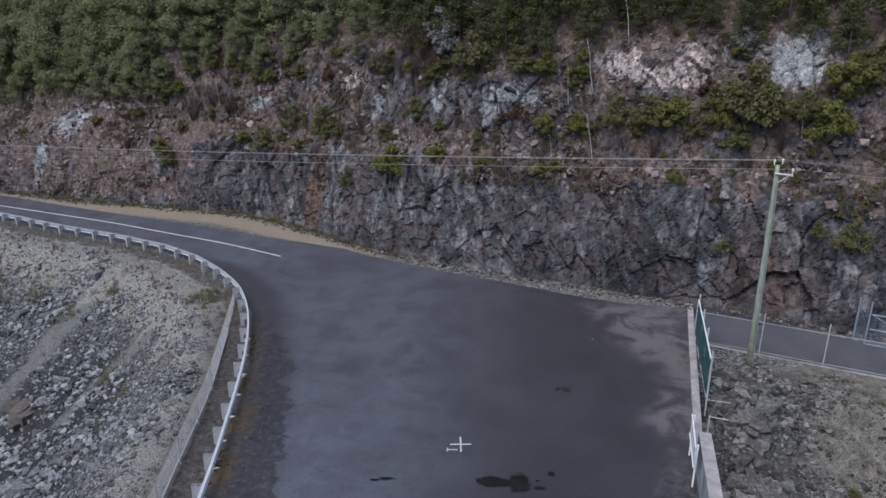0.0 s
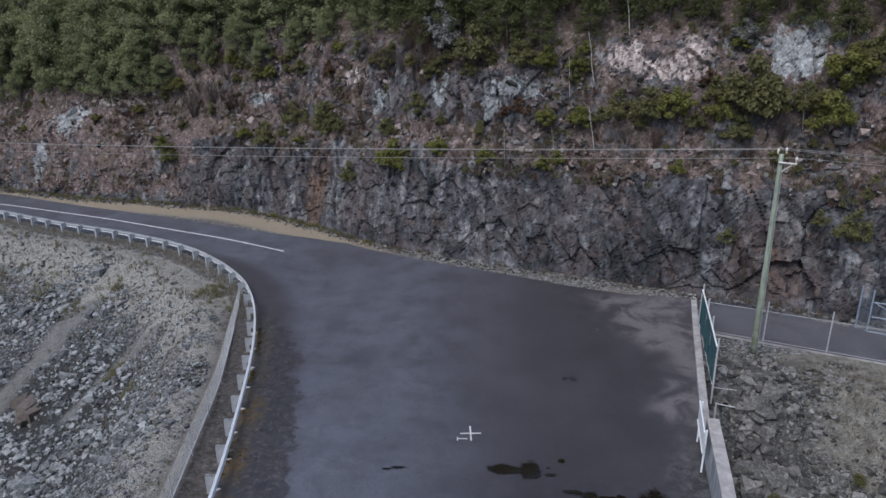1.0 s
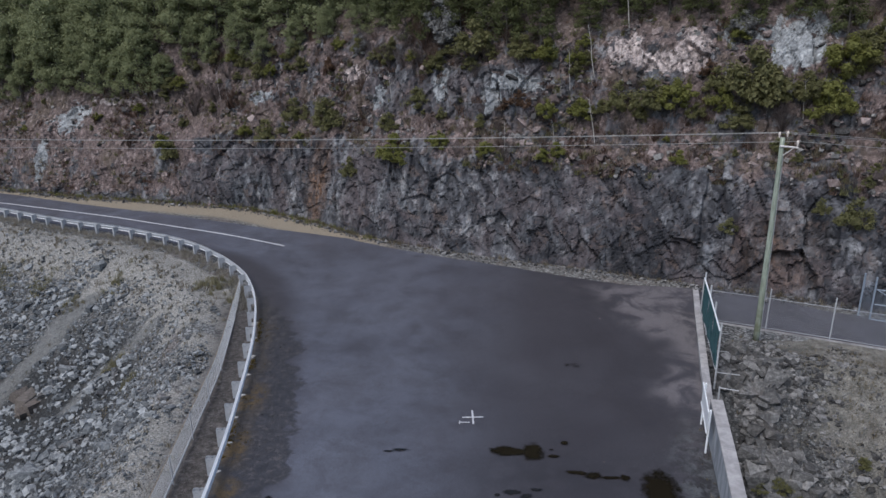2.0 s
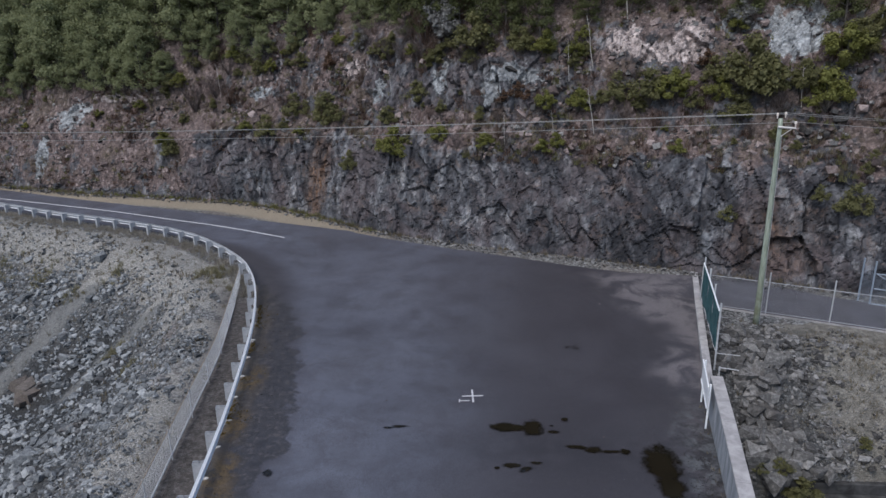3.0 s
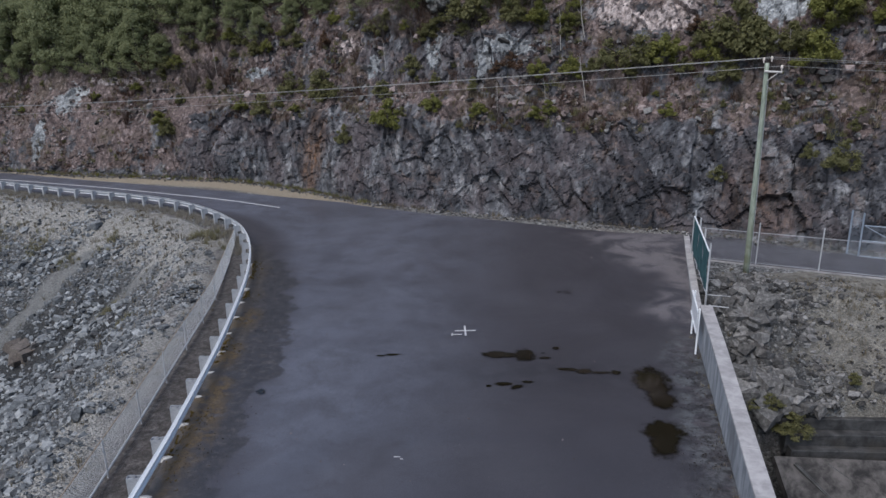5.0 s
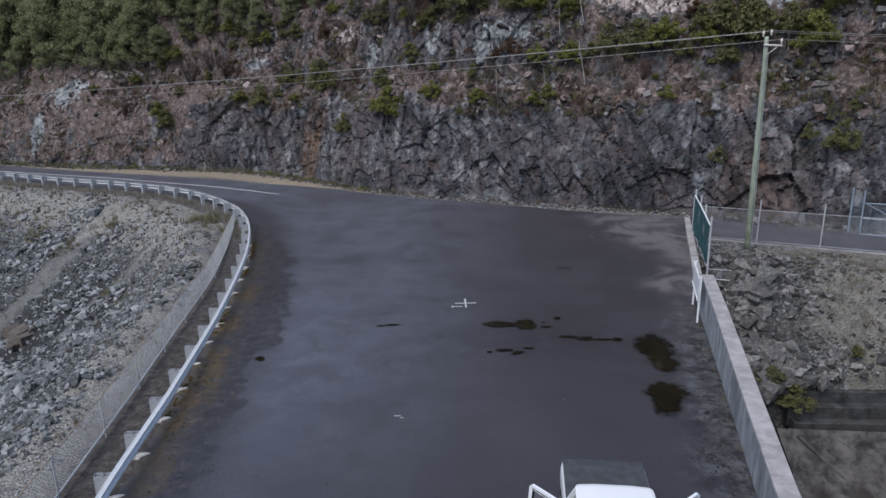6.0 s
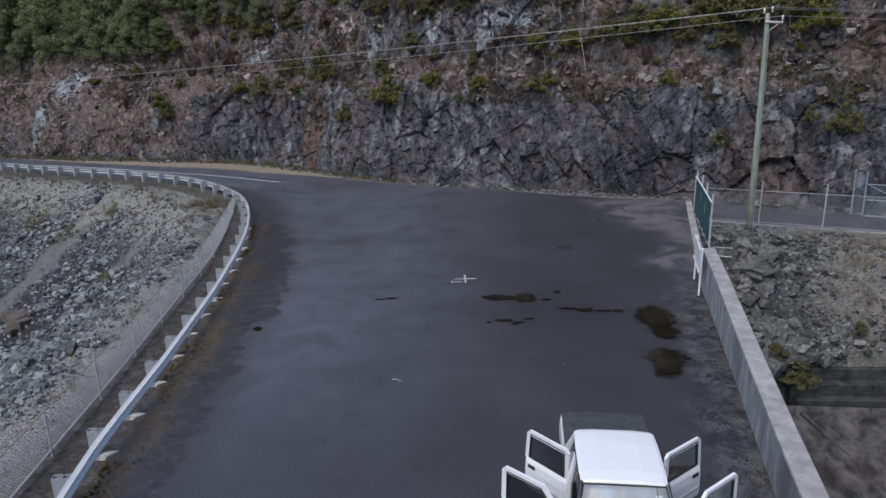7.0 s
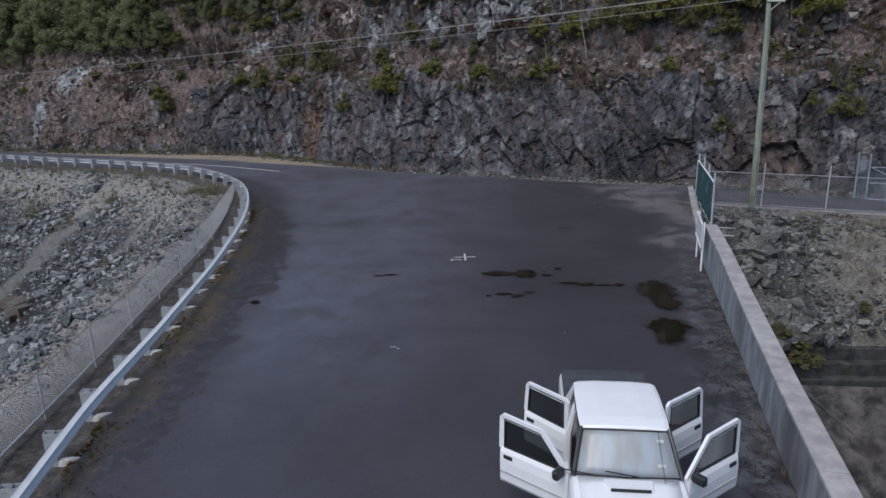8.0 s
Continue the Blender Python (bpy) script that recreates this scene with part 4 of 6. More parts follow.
# ---------------- power pole ----------------
def make_pole():
    n = Nodes("treated_pole_timber", 0.85)
    v = n.mapped(n.obj(), (6, 6, 0.35))
    g = n.noise(v, 3.0, 7, 0.7)
    col = n.ramp(g, (0.3, (0.17, 0.20, 0.155)), (0.55, (0.33, 0.375, 0.31)), (0.8, (0.46, 0.50, 0.44)))
    z = n.add("ShaderNodeSeparateXYZ", Vector=n.obj()).outputs["Z"]
    col = n.mix(n.math("MULTIPLY", n.span(z, 4.5, 0.0), n.span(n.noise(n.obj(), 2.0, 4), 0.35, 0.6, 0.2, 0.8)), col, (0.095, 0.10, 0.045))
    n.bump(g, 0.5, 0.02)
    timber = n.done(col)
    base, top = Vector((13.92, 29.75, -0.3)), Vector((13.52, 29.0, 9.95))
    ob = thing("power_pole", Matrix.Translation(base), "greenish weathered timber power pole beside the path", "power pole")
    rel = top - base
    side = Vector((0.02, 0.01, 0))
    part("shaft", Geo().tube([rel * t + side * math.sin(t * 3.1) for t in np.linspace(0, 1, 12).tolist()], [0.145 - 0.055 * t for t in np.linspace(0, 1, 12).tolist()], 14), timber, ob, smooth=True)
    part("ground_wire", Geo().tube([rel * t + side * math.sin(t * 3.1) + Vector((0.152 - 0.055 * t, -0.05, 0)) for t in np.linspace(0.02, 0.93, 10).tolist()], 0.012, 5), GALV_DULL, ob)
    steel = mat_simple("pale_steel_fittings", (0.5, 0.48, 0.47), (0.66, 0.64, 0.63), 9, 0.5, 0.3, 0)
    arm = rel + Vector((0.05, -0.1, -0.35))
    part("crossarm", Geo().tube([arm + Vector((-0.15, 0.05, 0)), arm + Vector((0.55, -0.12, -0.05))], 0.045, 6), steel, ob)
    part("brace", Geo().tube([arm + Vector((0.42, -0.09, -0.05)), rel + Vector((0.06, -0.08, -0.75))], 0.02, 6), steel, ob)
    porcelain = mat_simple("cream_porcelain", (0.62, 0.55, 0.50), (0.74, 0.68, 0.63), 6, 0.3, bump=0)
    tips = []
    for p in (rel + Vector((-0.13, 0.05, 0.0)), rel + Vector((0.17, -0.05, 0.05)), arm + Vector((0.52, -0.11, 0.02))):
        g = Geo().tube([p, p + Vector((0, 0, 0.10)), p + Vector((0, 0, 0.11)), p + Vector((0, 0, 0.2)), p + Vector((0, 0, 0.24))], [0.025, 0.03, 0.052, 0.05, 0.025], 10)
        part("insulator", g, porcelain, ob)
        tips.append(p + Vector((0, 0, 0.2)))
    cable = mat_simple("weathered_cable", (0.26, 0.26, 0.26), (0.34, 0.34, 0.33), 9, 0.5, 0.5, 0)
    for i, tip in enumerate(tips):
        drop = 0.0 if i < 2 else 0.004
        pts = [tip + Vector((-0.932, 0.362, 0)) * t + Vector((0, 0, -(0.070 + drop) * t + 0.00028 * t * t)) for t in np.linspace(0, 110, 45).tolist()]
        part("cable", Geo().tube(pts, 0.010, 5), cable, ob)
        pts = [tip + Vector((WIRE_R[0], WIRE_R[1], 0)) * t + Vector((0, 0, WIRE_R[2] * t + 0.0006 * t * t)) for t in np.linspace(0, 60, 25).tolist()]
        part("cable", Geo().tube(pts, 0.010, 5), cable, ob)


WIRE_R = (0.98, -0.15, -0.07)
make_pole()


# ---------------- the utility truck with its doors open ----------------
def make_paint():
    n = Nodes("white_car_paint", 0.28, spec=0.5)
    f = n.noise(n.obj(), 3.0, 5)
    n.p.inputs["Coat Weight"].default_value = 0.4
    return n.done(n.mix(n.span(f, 0.35, 0.75), (0.83, 0.845, 0.88), (0.80, 0.815, 0.852)), n.span(f, 0.3, 0.8, 0.28, 0.34))


PAINT = make_paint()
BLACK = mat_simple("black_plastic", (0.014, 0.014, 0.016), (0.028, 0.028, 0.031), 20, 0.55, bump=0.1, dist=0.001)
TONNEAU = mat_simple("dark_grey_vinyl", (0.045, 0.048, 0.056), (0.075, 0.080, 0.09), 5, 0.55, bump=0.2, dist=0.004)
CLOTH = mat_simple("grey_seat_cloth", (0.22, 0.215, 0.21), (0.33, 0.32, 0.31), 18, 0.9)
RUBBER = mat_simple("tyre_rubber", (0.016, 0.016, 0.017), (0.03, 0.03, 0.03), 16, 0.85)
# shadow on the front pillars, put in as a dark grey colour
SHADE = mat_simple("shaded_pillar_paint", (0.05, 0.053, 0.06), (0.08, 0.084, 0.092), 10, 0.4, bump=0)
RIM = mat_simple("silver_wheel", (0.42, 0.42, 0.44), (0.55, 0.55, 0.57), 8, 0.35, 0.7, 0)


def glass_mat(name, tint, rough=0.02, mixin=0.9, ior=1.45, reflection=None):
    m = bpy.data.materials.new(name)
    m.use_nodes = True
    t = m.node_tree
    p = t.nodes["Principled BSDF"]
    p.inputs["Base Color"].default_value = (*tint, 1)
    p.inputs["Roughness"].default_value = rough
    p.inputs["Transmission Weight"].default_value = mixin
    p.inputs["IOR"].default_value = ior
    if reflection:
        # mottled sky reflection painted into the base colour as soft upright smears
        v, f, r = t.nodes.new("ShaderNodeTexCoord"), t.nodes.new("ShaderNodeTexNoise"), t.nodes.new("ShaderNodeValToRGB")
        s = t.nodes.new("ShaderNodeMapping")
        s.inputs["Scale"].default_value = (3.2, 1.0, 1.0)
        f.inputs["Scale"].default_value, f.inputs["Detail"].default_value = 1.6, 4
        r.color_ramp.elements[0].position, r.color_ramp.elements[0].color = 0.38, (*reflection, 1)
        r.color_ramp.elements[1].position, r.color_ramp.elements[1].color = 0.62, (*tint, 1)
        t.links.new(v.outputs["Object"], s.inputs["Vector"])
        t.links.new(s.outputs[0], f.inputs["Vector"])
        t.links.new(f.outputs["Fac"], r.inputs[0])
        t.links.new(r.outputs[0], p.inputs["Base Color"])
    return m


# the screen's pale blue colours stand in for reflected sky
GLASS = glass_mat("windscreen_glass", (0.62, 0.71, 0.79), 0.12, 0.50, reflection=(0.58, 0.59, 0.59))
TINTED = glass_mat("dark_tinted_glass", (0.10, 0.115, 0.125), 0.03, 0.9, 1.25)


def loft(sections):
    """Skin over closed rings of equal length, capped at both ends."""
    n = len(sections[0])
    g = Geo()
    faces = [(i * n + k, i * n + (k + 1) % n, (i + 1) * n + (k + 1) % n, (i + 1) * n + k) for i in range(len(sections) - 1) for k in range(n)]
    faces += [tuple(reversed(range(n))), tuple(range((len(sections) - 1) * n, len(sections) * n))]
    return g.add([p for ring in sections for p in ring], faces)


def body_ring(y, w, top, low=0.34, crown=0.02, tuck=0.05):
    half = [(w - tuck, low), (w - 0.005, low + 0.12), (w, low + 0.32), (w - 0.012, top - 0.10), (w - 0.05, top - 0.02), (w - 0.12, top), (w * 0.5, top + crown)]
    return [(x, y, z) for x, z in half] + [(-x, y, z) for x, z in reversed(half)]


def quad_panel(a, b, c, d, t, crown=0.0, n=6):
    """A four-cornered sheet, thick, bulged by crown."""
    a, b, c, d = map(Vector, (a, b, c, d))
    nrm = (b - a).cross(d - a).normalized()
    g = Geo()
    top = []
    for i in range(n + 1):
        for j in range(n + 1):
            u, v = j / n, i / n
            p = a * (1 - u) * (1 - v) + b * u * (1 - v) + c * u * v + d * (1 - u) * v
            top.append(p + nrm * crown * (4 * u * (1 - u)) ** 0.5 * (0.6 + 0.4 * (4 * v * (1 - v)) ** 0.5))
    k = len(top)
    verts = top + [p - nrm * t for p in top]
    m = n + 1
    faces = [(i * m + j, i * m + j + 1, (i + 1) * m + j + 1, (i + 1) * m + j) for i in range(n) for j in range(n)]
    faces += [tuple(k + q for q in reversed(f)) for f in list(faces)]
    rim = [j for j in range(m)] + [i * m + n for i in range(1, m)] + [n * m + j for j in range(n - 1, -1, -1)] + [i * m for i in range(n - 1, 0, -1)]
    faces += [(rim[i], k + rim[i], k + rim[(i + 1) % len(rim)], rim[(i + 1) % len(rim)]) for i in range(len(rim))]
    return g.add(verts, faces)


def frame_strip(pts, width, t):
    """A flat frame bar in the door's plane (y, z) along pts, thickness t across x."""
    g = Geo()
    pts = [Vector(p) for p in pts]
    rows = []
    for i, p in enumerate(pts):
        d = (pts[min(i + 1, len(pts) - 1)] - pts[max(i - 1, 0)]).normalized()
        q = Vector((0, -d.z, d.y)) * width / 2
        rows += [p + q + Vector((t / 2, 0, 0)), p - q + Vector((t / 2, 0, 0)), p - q - Vector((t / 2, 0, 0)), p + q - Vector((t / 2, 0, 0))]
    faces = [(4 * i + k, 4 * i + (k + 1) % 4, 4 * i + 4 + (k + 1) % 4, 4 * i + 4 + k) for i in range(len(pts) - 1) for k in range(4)]
    faces += [(3, 2, 1, 0), tuple(4 * (len(pts) - 1) + k for k in range(4))]
    return g.add(rows, faces)


def make_door(car, name, hinge, angle, side, length, front):
    """side 1: towards +x. The door lies along +y from its hinge when shut."""
    d = part(name, Geo().add(*door_skin(length, side)), PAINT, car, smooth=False)
    d.matrix_local = pose(hinge[0], hinge[1], 0, 0, 0, -side * angle)
    x = -side * 0.03
    a = [(x, 0.03, 1.0), (x, 0.10, 1.08), (x, 0.50, 1.53), (x, length - 0.040, 1.56), (x, length - 0.026, 1.545), (x, length - 0.01, 1.0)] if front else \
        [(x, 0.03, 1.0), (x, 0.035, 1.515), (x, 0.05, 1.53), (x, length - 0.075, 1.525), (x, length - 0.06, 1.51), (x, length - 0.01, 1.0)]
    part("window_frame", frame_strip(a, 0.095, 0.05), PAINT, d)
    inner = [(p[1], p[2]) for p in a]
    c = (sum(p[0] for p in inner) / len(inner), sum(p[1] for p in inner) / len(inner))
    ring = [(c[0] + (u - c[0]) * 0.97, c[1] + (v - c[1]) * 0.97) for u, v in inner]
    g = Geo().add([(x + 0.004, u, v) for u, v in ring] + [(x - 0.004, u, v) for u, v in ring],
                  [tuple(range(6)), tuple(range(11, 5, -1))] + [(k, k + 6, (k + 1) % 6 + 6, (k + 1) % 6) for k in range(6)])
    part("pane", g, TINTED, d, "dark tinted pane")
    seal = [(x, c[0] + (u - c[0]) * 0.90, c[1] + (v - c[1]) * 0.90) for u, v in inner]
    part("seal", frame_strip(seal + seal[:1], 0.022, 0.054), BLACK, d)
    yh = length - 0.17
    part("door_handle", Geo().box((side * 0.042 - 0.012, yh - 0.085, 0.86), (side * 0.042 + 0.012, yh + 0.085, 0.925), None, 0.008), BLACK, d, "black recessed door handle")
    part("trim_strip", Geo().box((side * 0.046 - 0.008, 0.03, 0.60), (side * 0.046 + 0.008, length - 0.03, 0.635), None, 0.004), GALV_DULL, d)
    part("door_card", Geo().box((-side * 0.075 - 0.015, 0.06, 0.46), (-side * 0.075 + 0.015, length - 0.06, 0.98), None, 0.01), CLOTH, d, "grey inner door trim")
    if front:
        mir = part("wing_mirror", Geo().box((side * 0.15 - 0.11, 0.02, 1.00), (side * 0.15 + 0.11, 0.13, 1.16), None, 0.03).tube([(side * 0.02, 0.1, 1.02), (side * 0.09, 0.08, 1.06)], 0.03, 6), BLACK, d, "black wing mirror")
        part("mirror_glass", Geo().box((side * 0.15 - 0.09, 0.131, 1.02), (side * 0.15 + 0.09, 0.135, 1.14)), RIM, mir)


def door_skin(length, side):
    """Outer and inner sheet of the door below its window, with a crease."""
    prof = [(0.0, 0.40), (0.035, 0.46), (0.042, 0.62), (0.045, 0.80), (0.030, 0.95), (0.0, 1.02)]
    V, F = [], []
    for y in (0.0, 0.02, length - 0.02, length):
        k = 0.6 if y in (0.0, length) else 1.0
        V += [(side * a * k, y, b) for a, b in prof] + [(-side * 0.06, y, b) for a, b in reversed(prof)]
    n = 2 * len(prof)
    for i in range(3):
        F += [(i * n + k, i * n + (k + 1) % n, (i + 1) * n + (k + 1) % n, (i + 1) * n + k) for k in range(n)]
    F += [tuple(reversed(range(n))), tuple(range(3 * n, 4 * n))]
    return V, F


def make_car():
    car = thing("utility_truck", pose(2.95, 7.66, 0.0, 0, 0, -4.8) @ Matrix.Diagonal((1.04, 1.03, 1.04, 1)), "white dual-cab utility truck with all four doors open on the asphalt", "truck")
    # nose, from the bumper to the door hinges
    nose = [body_ring(y, w, t, low) for y, w, t, low in ((-2.72, 0.74, 0.80, 0.42), (-2.66, 0.80, 0.90, 0.38), (-2.45, 0.835, 0.955, 0.36), (-2.0, 0.845, 0.99, 0.36), (-1.56, 0.845, 1.02, 0.36), (-1.30, 0.845, 1.03, 0.36))]
    part("front_body", loft(nose), PAINT, car)
    part("bonnet", quad_panel((-0.70, -2.55, 0.955), (0.70, -2.55, 0.955), (0.72, -1.38, 1.045), (-0.72, -1.38, 1.045), 0.02, 0.035), PAINT, car, "white bonnet with a dark scoop", smooth=True)
    scoop = part("bonnet_scoop", Geo().add([(-0.32, -1.74, 1.04), (0.32, -1.74, 1.04), (0.35, -1.46, 1.06), (-0.35, -1.46, 1.06), (-0.30, -1.72, 1.115), (0.30, -1.72, 1.115), (0.34, -1.48, 1.088), (-0.34, -1.48, 1.088)],
                                           [(0, 1, 5, 4), (1, 2, 6, 5), (2, 3, 7, 6), (3, 0, 4, 7), (4, 5, 6, 7), (3, 2, 1, 0)]), PAINT, car)
    part("scoop_grille", Geo().box((-0.28, -1.748, 1.06), (0.28, -1.734, 1.104)), BLACK, scoop)
    part("front_bumper", Geo().box((-0.83, -2.86, 0.36), (0.83, -2.68, 0.60), None, 0.05), PAINT, car)
    part("grille", Geo().box((-0.42, -2.75, 0.64), (0.42, -2.71, 0.80), None, 0.01), BLACK, car)
    for sx in (-1, 1):
        part("headlight", Geo().box((sx * 0.60 - 0.15, -2.755, 0.64), (sx * 0.60 + 0.15, -2.70, 0.80), None, 0.02), glass_mat("headlight_glass", (0.9, 0.9, 0.9), 0.1, 0.5), car)
    # floor, sills and tray
    part("floor_pan", Geo().box((-0.80, -1.36, 0.32), (0.80, 0.95, 0.42), None, 0.02), BLACK, car)
    for sx in (-1, 1):
        part("sill", Geo().box((sx * 0.80 - 0.05, -1.36, 0.34), (sx * 0.80 + 0.05, 0.90, 0.47), None, 0.03), PAINT, car)
    tub = [body_ring(y, w, t, low, 0.0) for y, w, t, low in ((0.80, 0.83, 0.97, 0.36), (0.88, 0.85, 0.985, 0.36), (2.30, 0.85, 0.985, 0.40), (2.44, 0.83, 0.97, 0.44))]
    part("tray_body", loft(tub), PAINT, car)
    part("tonneau_cover", quad_panel((-0.80, 0.90, 0.99), (0.80, 0.90, 0.99), (0.80, 2.41, 0.99), (-0.80, 2.41, 0.99), 0.03, 0.03), TONNEAU, car, "dark grey vinyl tonneau cover")
    # cab
    roof = []
    for y, w, z in ((-0.87, 0.62, 1.555), (-0.84, 0.645, 1.585), (-0.6, 0.665, 1.61), (0.2, 0.675, 1.62), (0.60, 0.665, 1.61), (0.69, 0.645, 1.585), (0.73, 0.61, 1.545)):
        half = [(w + 0.02, z - 0.055), (w + 0.015, z - 0.02), (w - 0.04, z), (w * 0.5, z + 0.02)]
        roof.append([(x, y, q) for x, q in half] + [(-x, y, q) for x, q in reversed(half)])
    part("roof", loft(roof), PAINT, car, smooth=False)
    for sx in (-1, 1):
        part("front_pillar", Geo().tube([(sx * 0.775, -1.34, 1.02), (sx * 0.715, -1.10, 1.29), (sx * 0.65, -0.83, 1.56)], 0.036, 6), SHADE, car)
        part("middle_pillar", Geo().tube([(sx * 0.79, -0.04, 0.42), (sx * 0.78, -0.04, 1.0), (sx * 0.665, -0.02, 1.57)], [0.06, 0.055, 0.04], 6), PAINT, car)
        part("rear_pillar", Geo().tube([(sx * 0.79, 0.84, 0.90), (sx * 0.75, 0.83, 1.1), (sx * 0.63, 0.66, 1.53)], [0.09, 0.085, 0.045], 6), PAINT, car)
        part("drip_rail", Geo().tube([(sx * 0.76, -1.27, 1.10), (sx * 0.68, -0.86, 1.555), (sx * 0.70, 0.2, 1.575), (sx * 0.66, 0.68, 1.535)], 0.012, 5), BLACK, car)
    part("windscreen", quad_panel((-0.75, -1.34, 1.06), (0.75, -1.34, 1.06), (0.625, -0.86, 1.55), (-0.625, -0.86, 1.55), 0.006, 0.012), GLASS, car, smooth=True)
    part("windscreen_seal", Geo().tube([(-0.63, -0.88, 1.553), (0.63, -0.88, 1.553), (0.755, -1.35, 1.06), (0.0, -1.41, 1.075), (-0.755, -1.35, 1.06), (-0.63, -0.88, 1.553)], 0.014, 5), BLACK, car)
    for x in (0.18, -0.42):
        part("wiper", Geo().tube([(x, -1.42, 1.09), (x - 0.5, -1.33, 1.12)], 0.010, 5), BLACK, car)
    part("aerial", Geo().tube([(0.52, -1.50, 1.03), (0.46, -1.0, 1.62)], 0.005, 5), BLACK, car)
    part("rear_window", quad_panel((0.64, 0.84, 1.08), (-0.64, 0.84, 1.08), (-0.57, 0.74, 1.50), (0.57, 0.74, 1.50), 0.006, 0.02), TINTED, car)
    part("cab_back", Geo().box((-0.76, 0.78, 0.45), (0.76, 0.84, 1.07), None, 0.02), PAINT, car)
    # inside
    part("dashboard", Geo().box((-0.70, -1.28, 0.72), (0.70, -0.98, 1.0), None, 0.05), BLACK, car)
    a = [Vector((0.36, -0.98, 0.98)) + pose(0, 0, 0, -60) @ Vector((0.18 * math.cos(k), 0.18 * math.sin(k), 0)) for k in np.linspace(0, 2 * math.pi, 20).tolist()]
    part("steering_wheel", Geo().tube(a, 0.016, 6), BLACK, car)
    for y in (-0.45, 0.55):
        for sx in (-1, 1):
            seat = part("seat", Geo().box((sx * 0.36 - 0.25, y - 0.30, 0.45), (sx * 0.36 + 0.25, y + 0.22, 0.68), None, 0.05), CLOTH, car)
            part("backrest", Geo().box((sx * 0.36 - 0.24, y + 0.14, 0.66), (sx * 0.36 + 0.24, y + 0.27, 1.22), None, 0.05), CLOTH, seat)
            part("headrest", Geo().box((sx * 0.36 - 0.12, y + 0.17, 1.23), (sx * 0.36 + 0.12, y + 0.26, 1.38), None, 0.03), CLOTH, seat)
    # permit stickers inside the screen
    for z0, y0, w in ((1.44, -1.02, 0.05), (1.17, -1.255, 0.06)):
        part("sticker", Geo().box((0.50 - w, y0 - 0.005, z0), (0.50 + w, y0, z0 + 0.05), None, 0), WHITE_SIGN, car)
    for sx in (-1, 1):
        for y in (-2.05, 1.75):
            tyre = part("tyre", Geo().tube([(sx * 0.62, y, 0.345), (sx * 0.64, y, 0.345), (sx * 0.84, y, 0.345), (sx * 0.865, y, 0.345)], [0.30, 0.345, 0.345, 0.30], 24), RUBBER, car)
            part("rim", Geo().tube([(sx * 0.80, y, 0.345), (sx * 0.868, y, 0.345), (sx * 0.872, y, 0.345)], [0.20, 0.20, 0.12], 18), RIM, tyre)
    make_door(car, "front_door", (-0.855, -1.32), 55, -1, 1.26, True)
    make_door(car, "front_door", (0.855, -1.32), 48, 1, 1.26, True)
    make_door(car, "rear_door", (-0.815, -0.03), 45, -1, 0.98, False)
    make_door(car, "rear_door", (0.805, -0.03), 46, 1, 0.98, False)


make_car()


# ---------------- loose stones ----------------
def mat_stone(name, lo, mid, hi):
    n = Nodes(name, 0.92, spec=0.25)
    p = n.pos()
    r = n.math("ADD", n.math("MULTIPLY", n.island(), 0.65), n.math("MULTIPLY", n.random(), 0.0))
    f = n.noise(p, 7, 6, 0.7)
    col = n.ramp(n.math("ADD", r, n.span(f, 0.2, 0.8, -0.12, 0.42)), (0.1, lo), (0.5, mid), (0.95, hi))
    col = n.mix(n.span(n.noise(p, 0.35, 6, 0.65, 0.7), 0.55, 0.70, 0, 0.35), col, (0.19, 0.155, 0.135))
    n.bump(f, 0.6, 0.03)
    return n.done(col)


STONE = mat_stone("grey_stone", (0.038, 0.041, 0.045), (0.160, 0.171, 0.180), (0.38, 0.394, 0.402))
DARK_STONE = mat_stone("dark_wet_stone", (0.022, 0.021, 0.021), (0.102, 0.100, 0.099), (0.31, 0.303, 0.298))
WARM_STONE = mat_stone("warm_stone", (0.042, 0.036, 0.032), (0.10, 0.086, 0.077), (0.20, 0.177, 0.16))


def stone_shapes(count, seed):
    rng = random.Random(seed)
    shapes = []
    for _ in range(count):
        bm = bmesh.new()
        wide, flat = rng.uniform(0.55, 0.85), rng.uniform(0.42, 0.72)
        for k in range(8):
            c = [(1 if k >> b & 1 else -1) * rng.uniform(0.35, 1.0) for b in range(3)]
            bm.verts.new((c[0] * 0.95, c[1] * wide, c[2] * flat))
        bm.verts.new((rng.uniform(0.7, 1.1), rng.uniform(-0.3, 0.3), rng.uniform(-0.2, 0.2)))
        bmesh.ops.convex_hull(bm, input=bm.verts[:])
        loose = [v for v in bm.verts if not v.link_faces]
        bmesh.ops.delete(bm, geom=loose, context="VERTS")
        bmesh.ops.triangulate(bm, faces=bm.faces[:])
        bm.verts.index_update()
        shapes.append((np.array([v.co[:] for v in bm.verts]), np.array([[v.index for v in f.verts] for f in bm.faces])))
        bm.free()
    return shapes


SHAPES = stone_shapes(16, 3)
GROUND = bpy.data.objects["ground"]


def ground_top(x, y):
    x, y = np.asarray(x, float), np.asarray(y, float)
    return ground_z(x, y) + 0.28 * fbm(x * 0.5, y * 0.5, 0.0, 5)


def turn(rng):
    return Euler((rng.uniform(-0.5, 0.5), rng.uniform(-0.5, 0.5), rng.uniform(0, 6.28))).to_matrix()


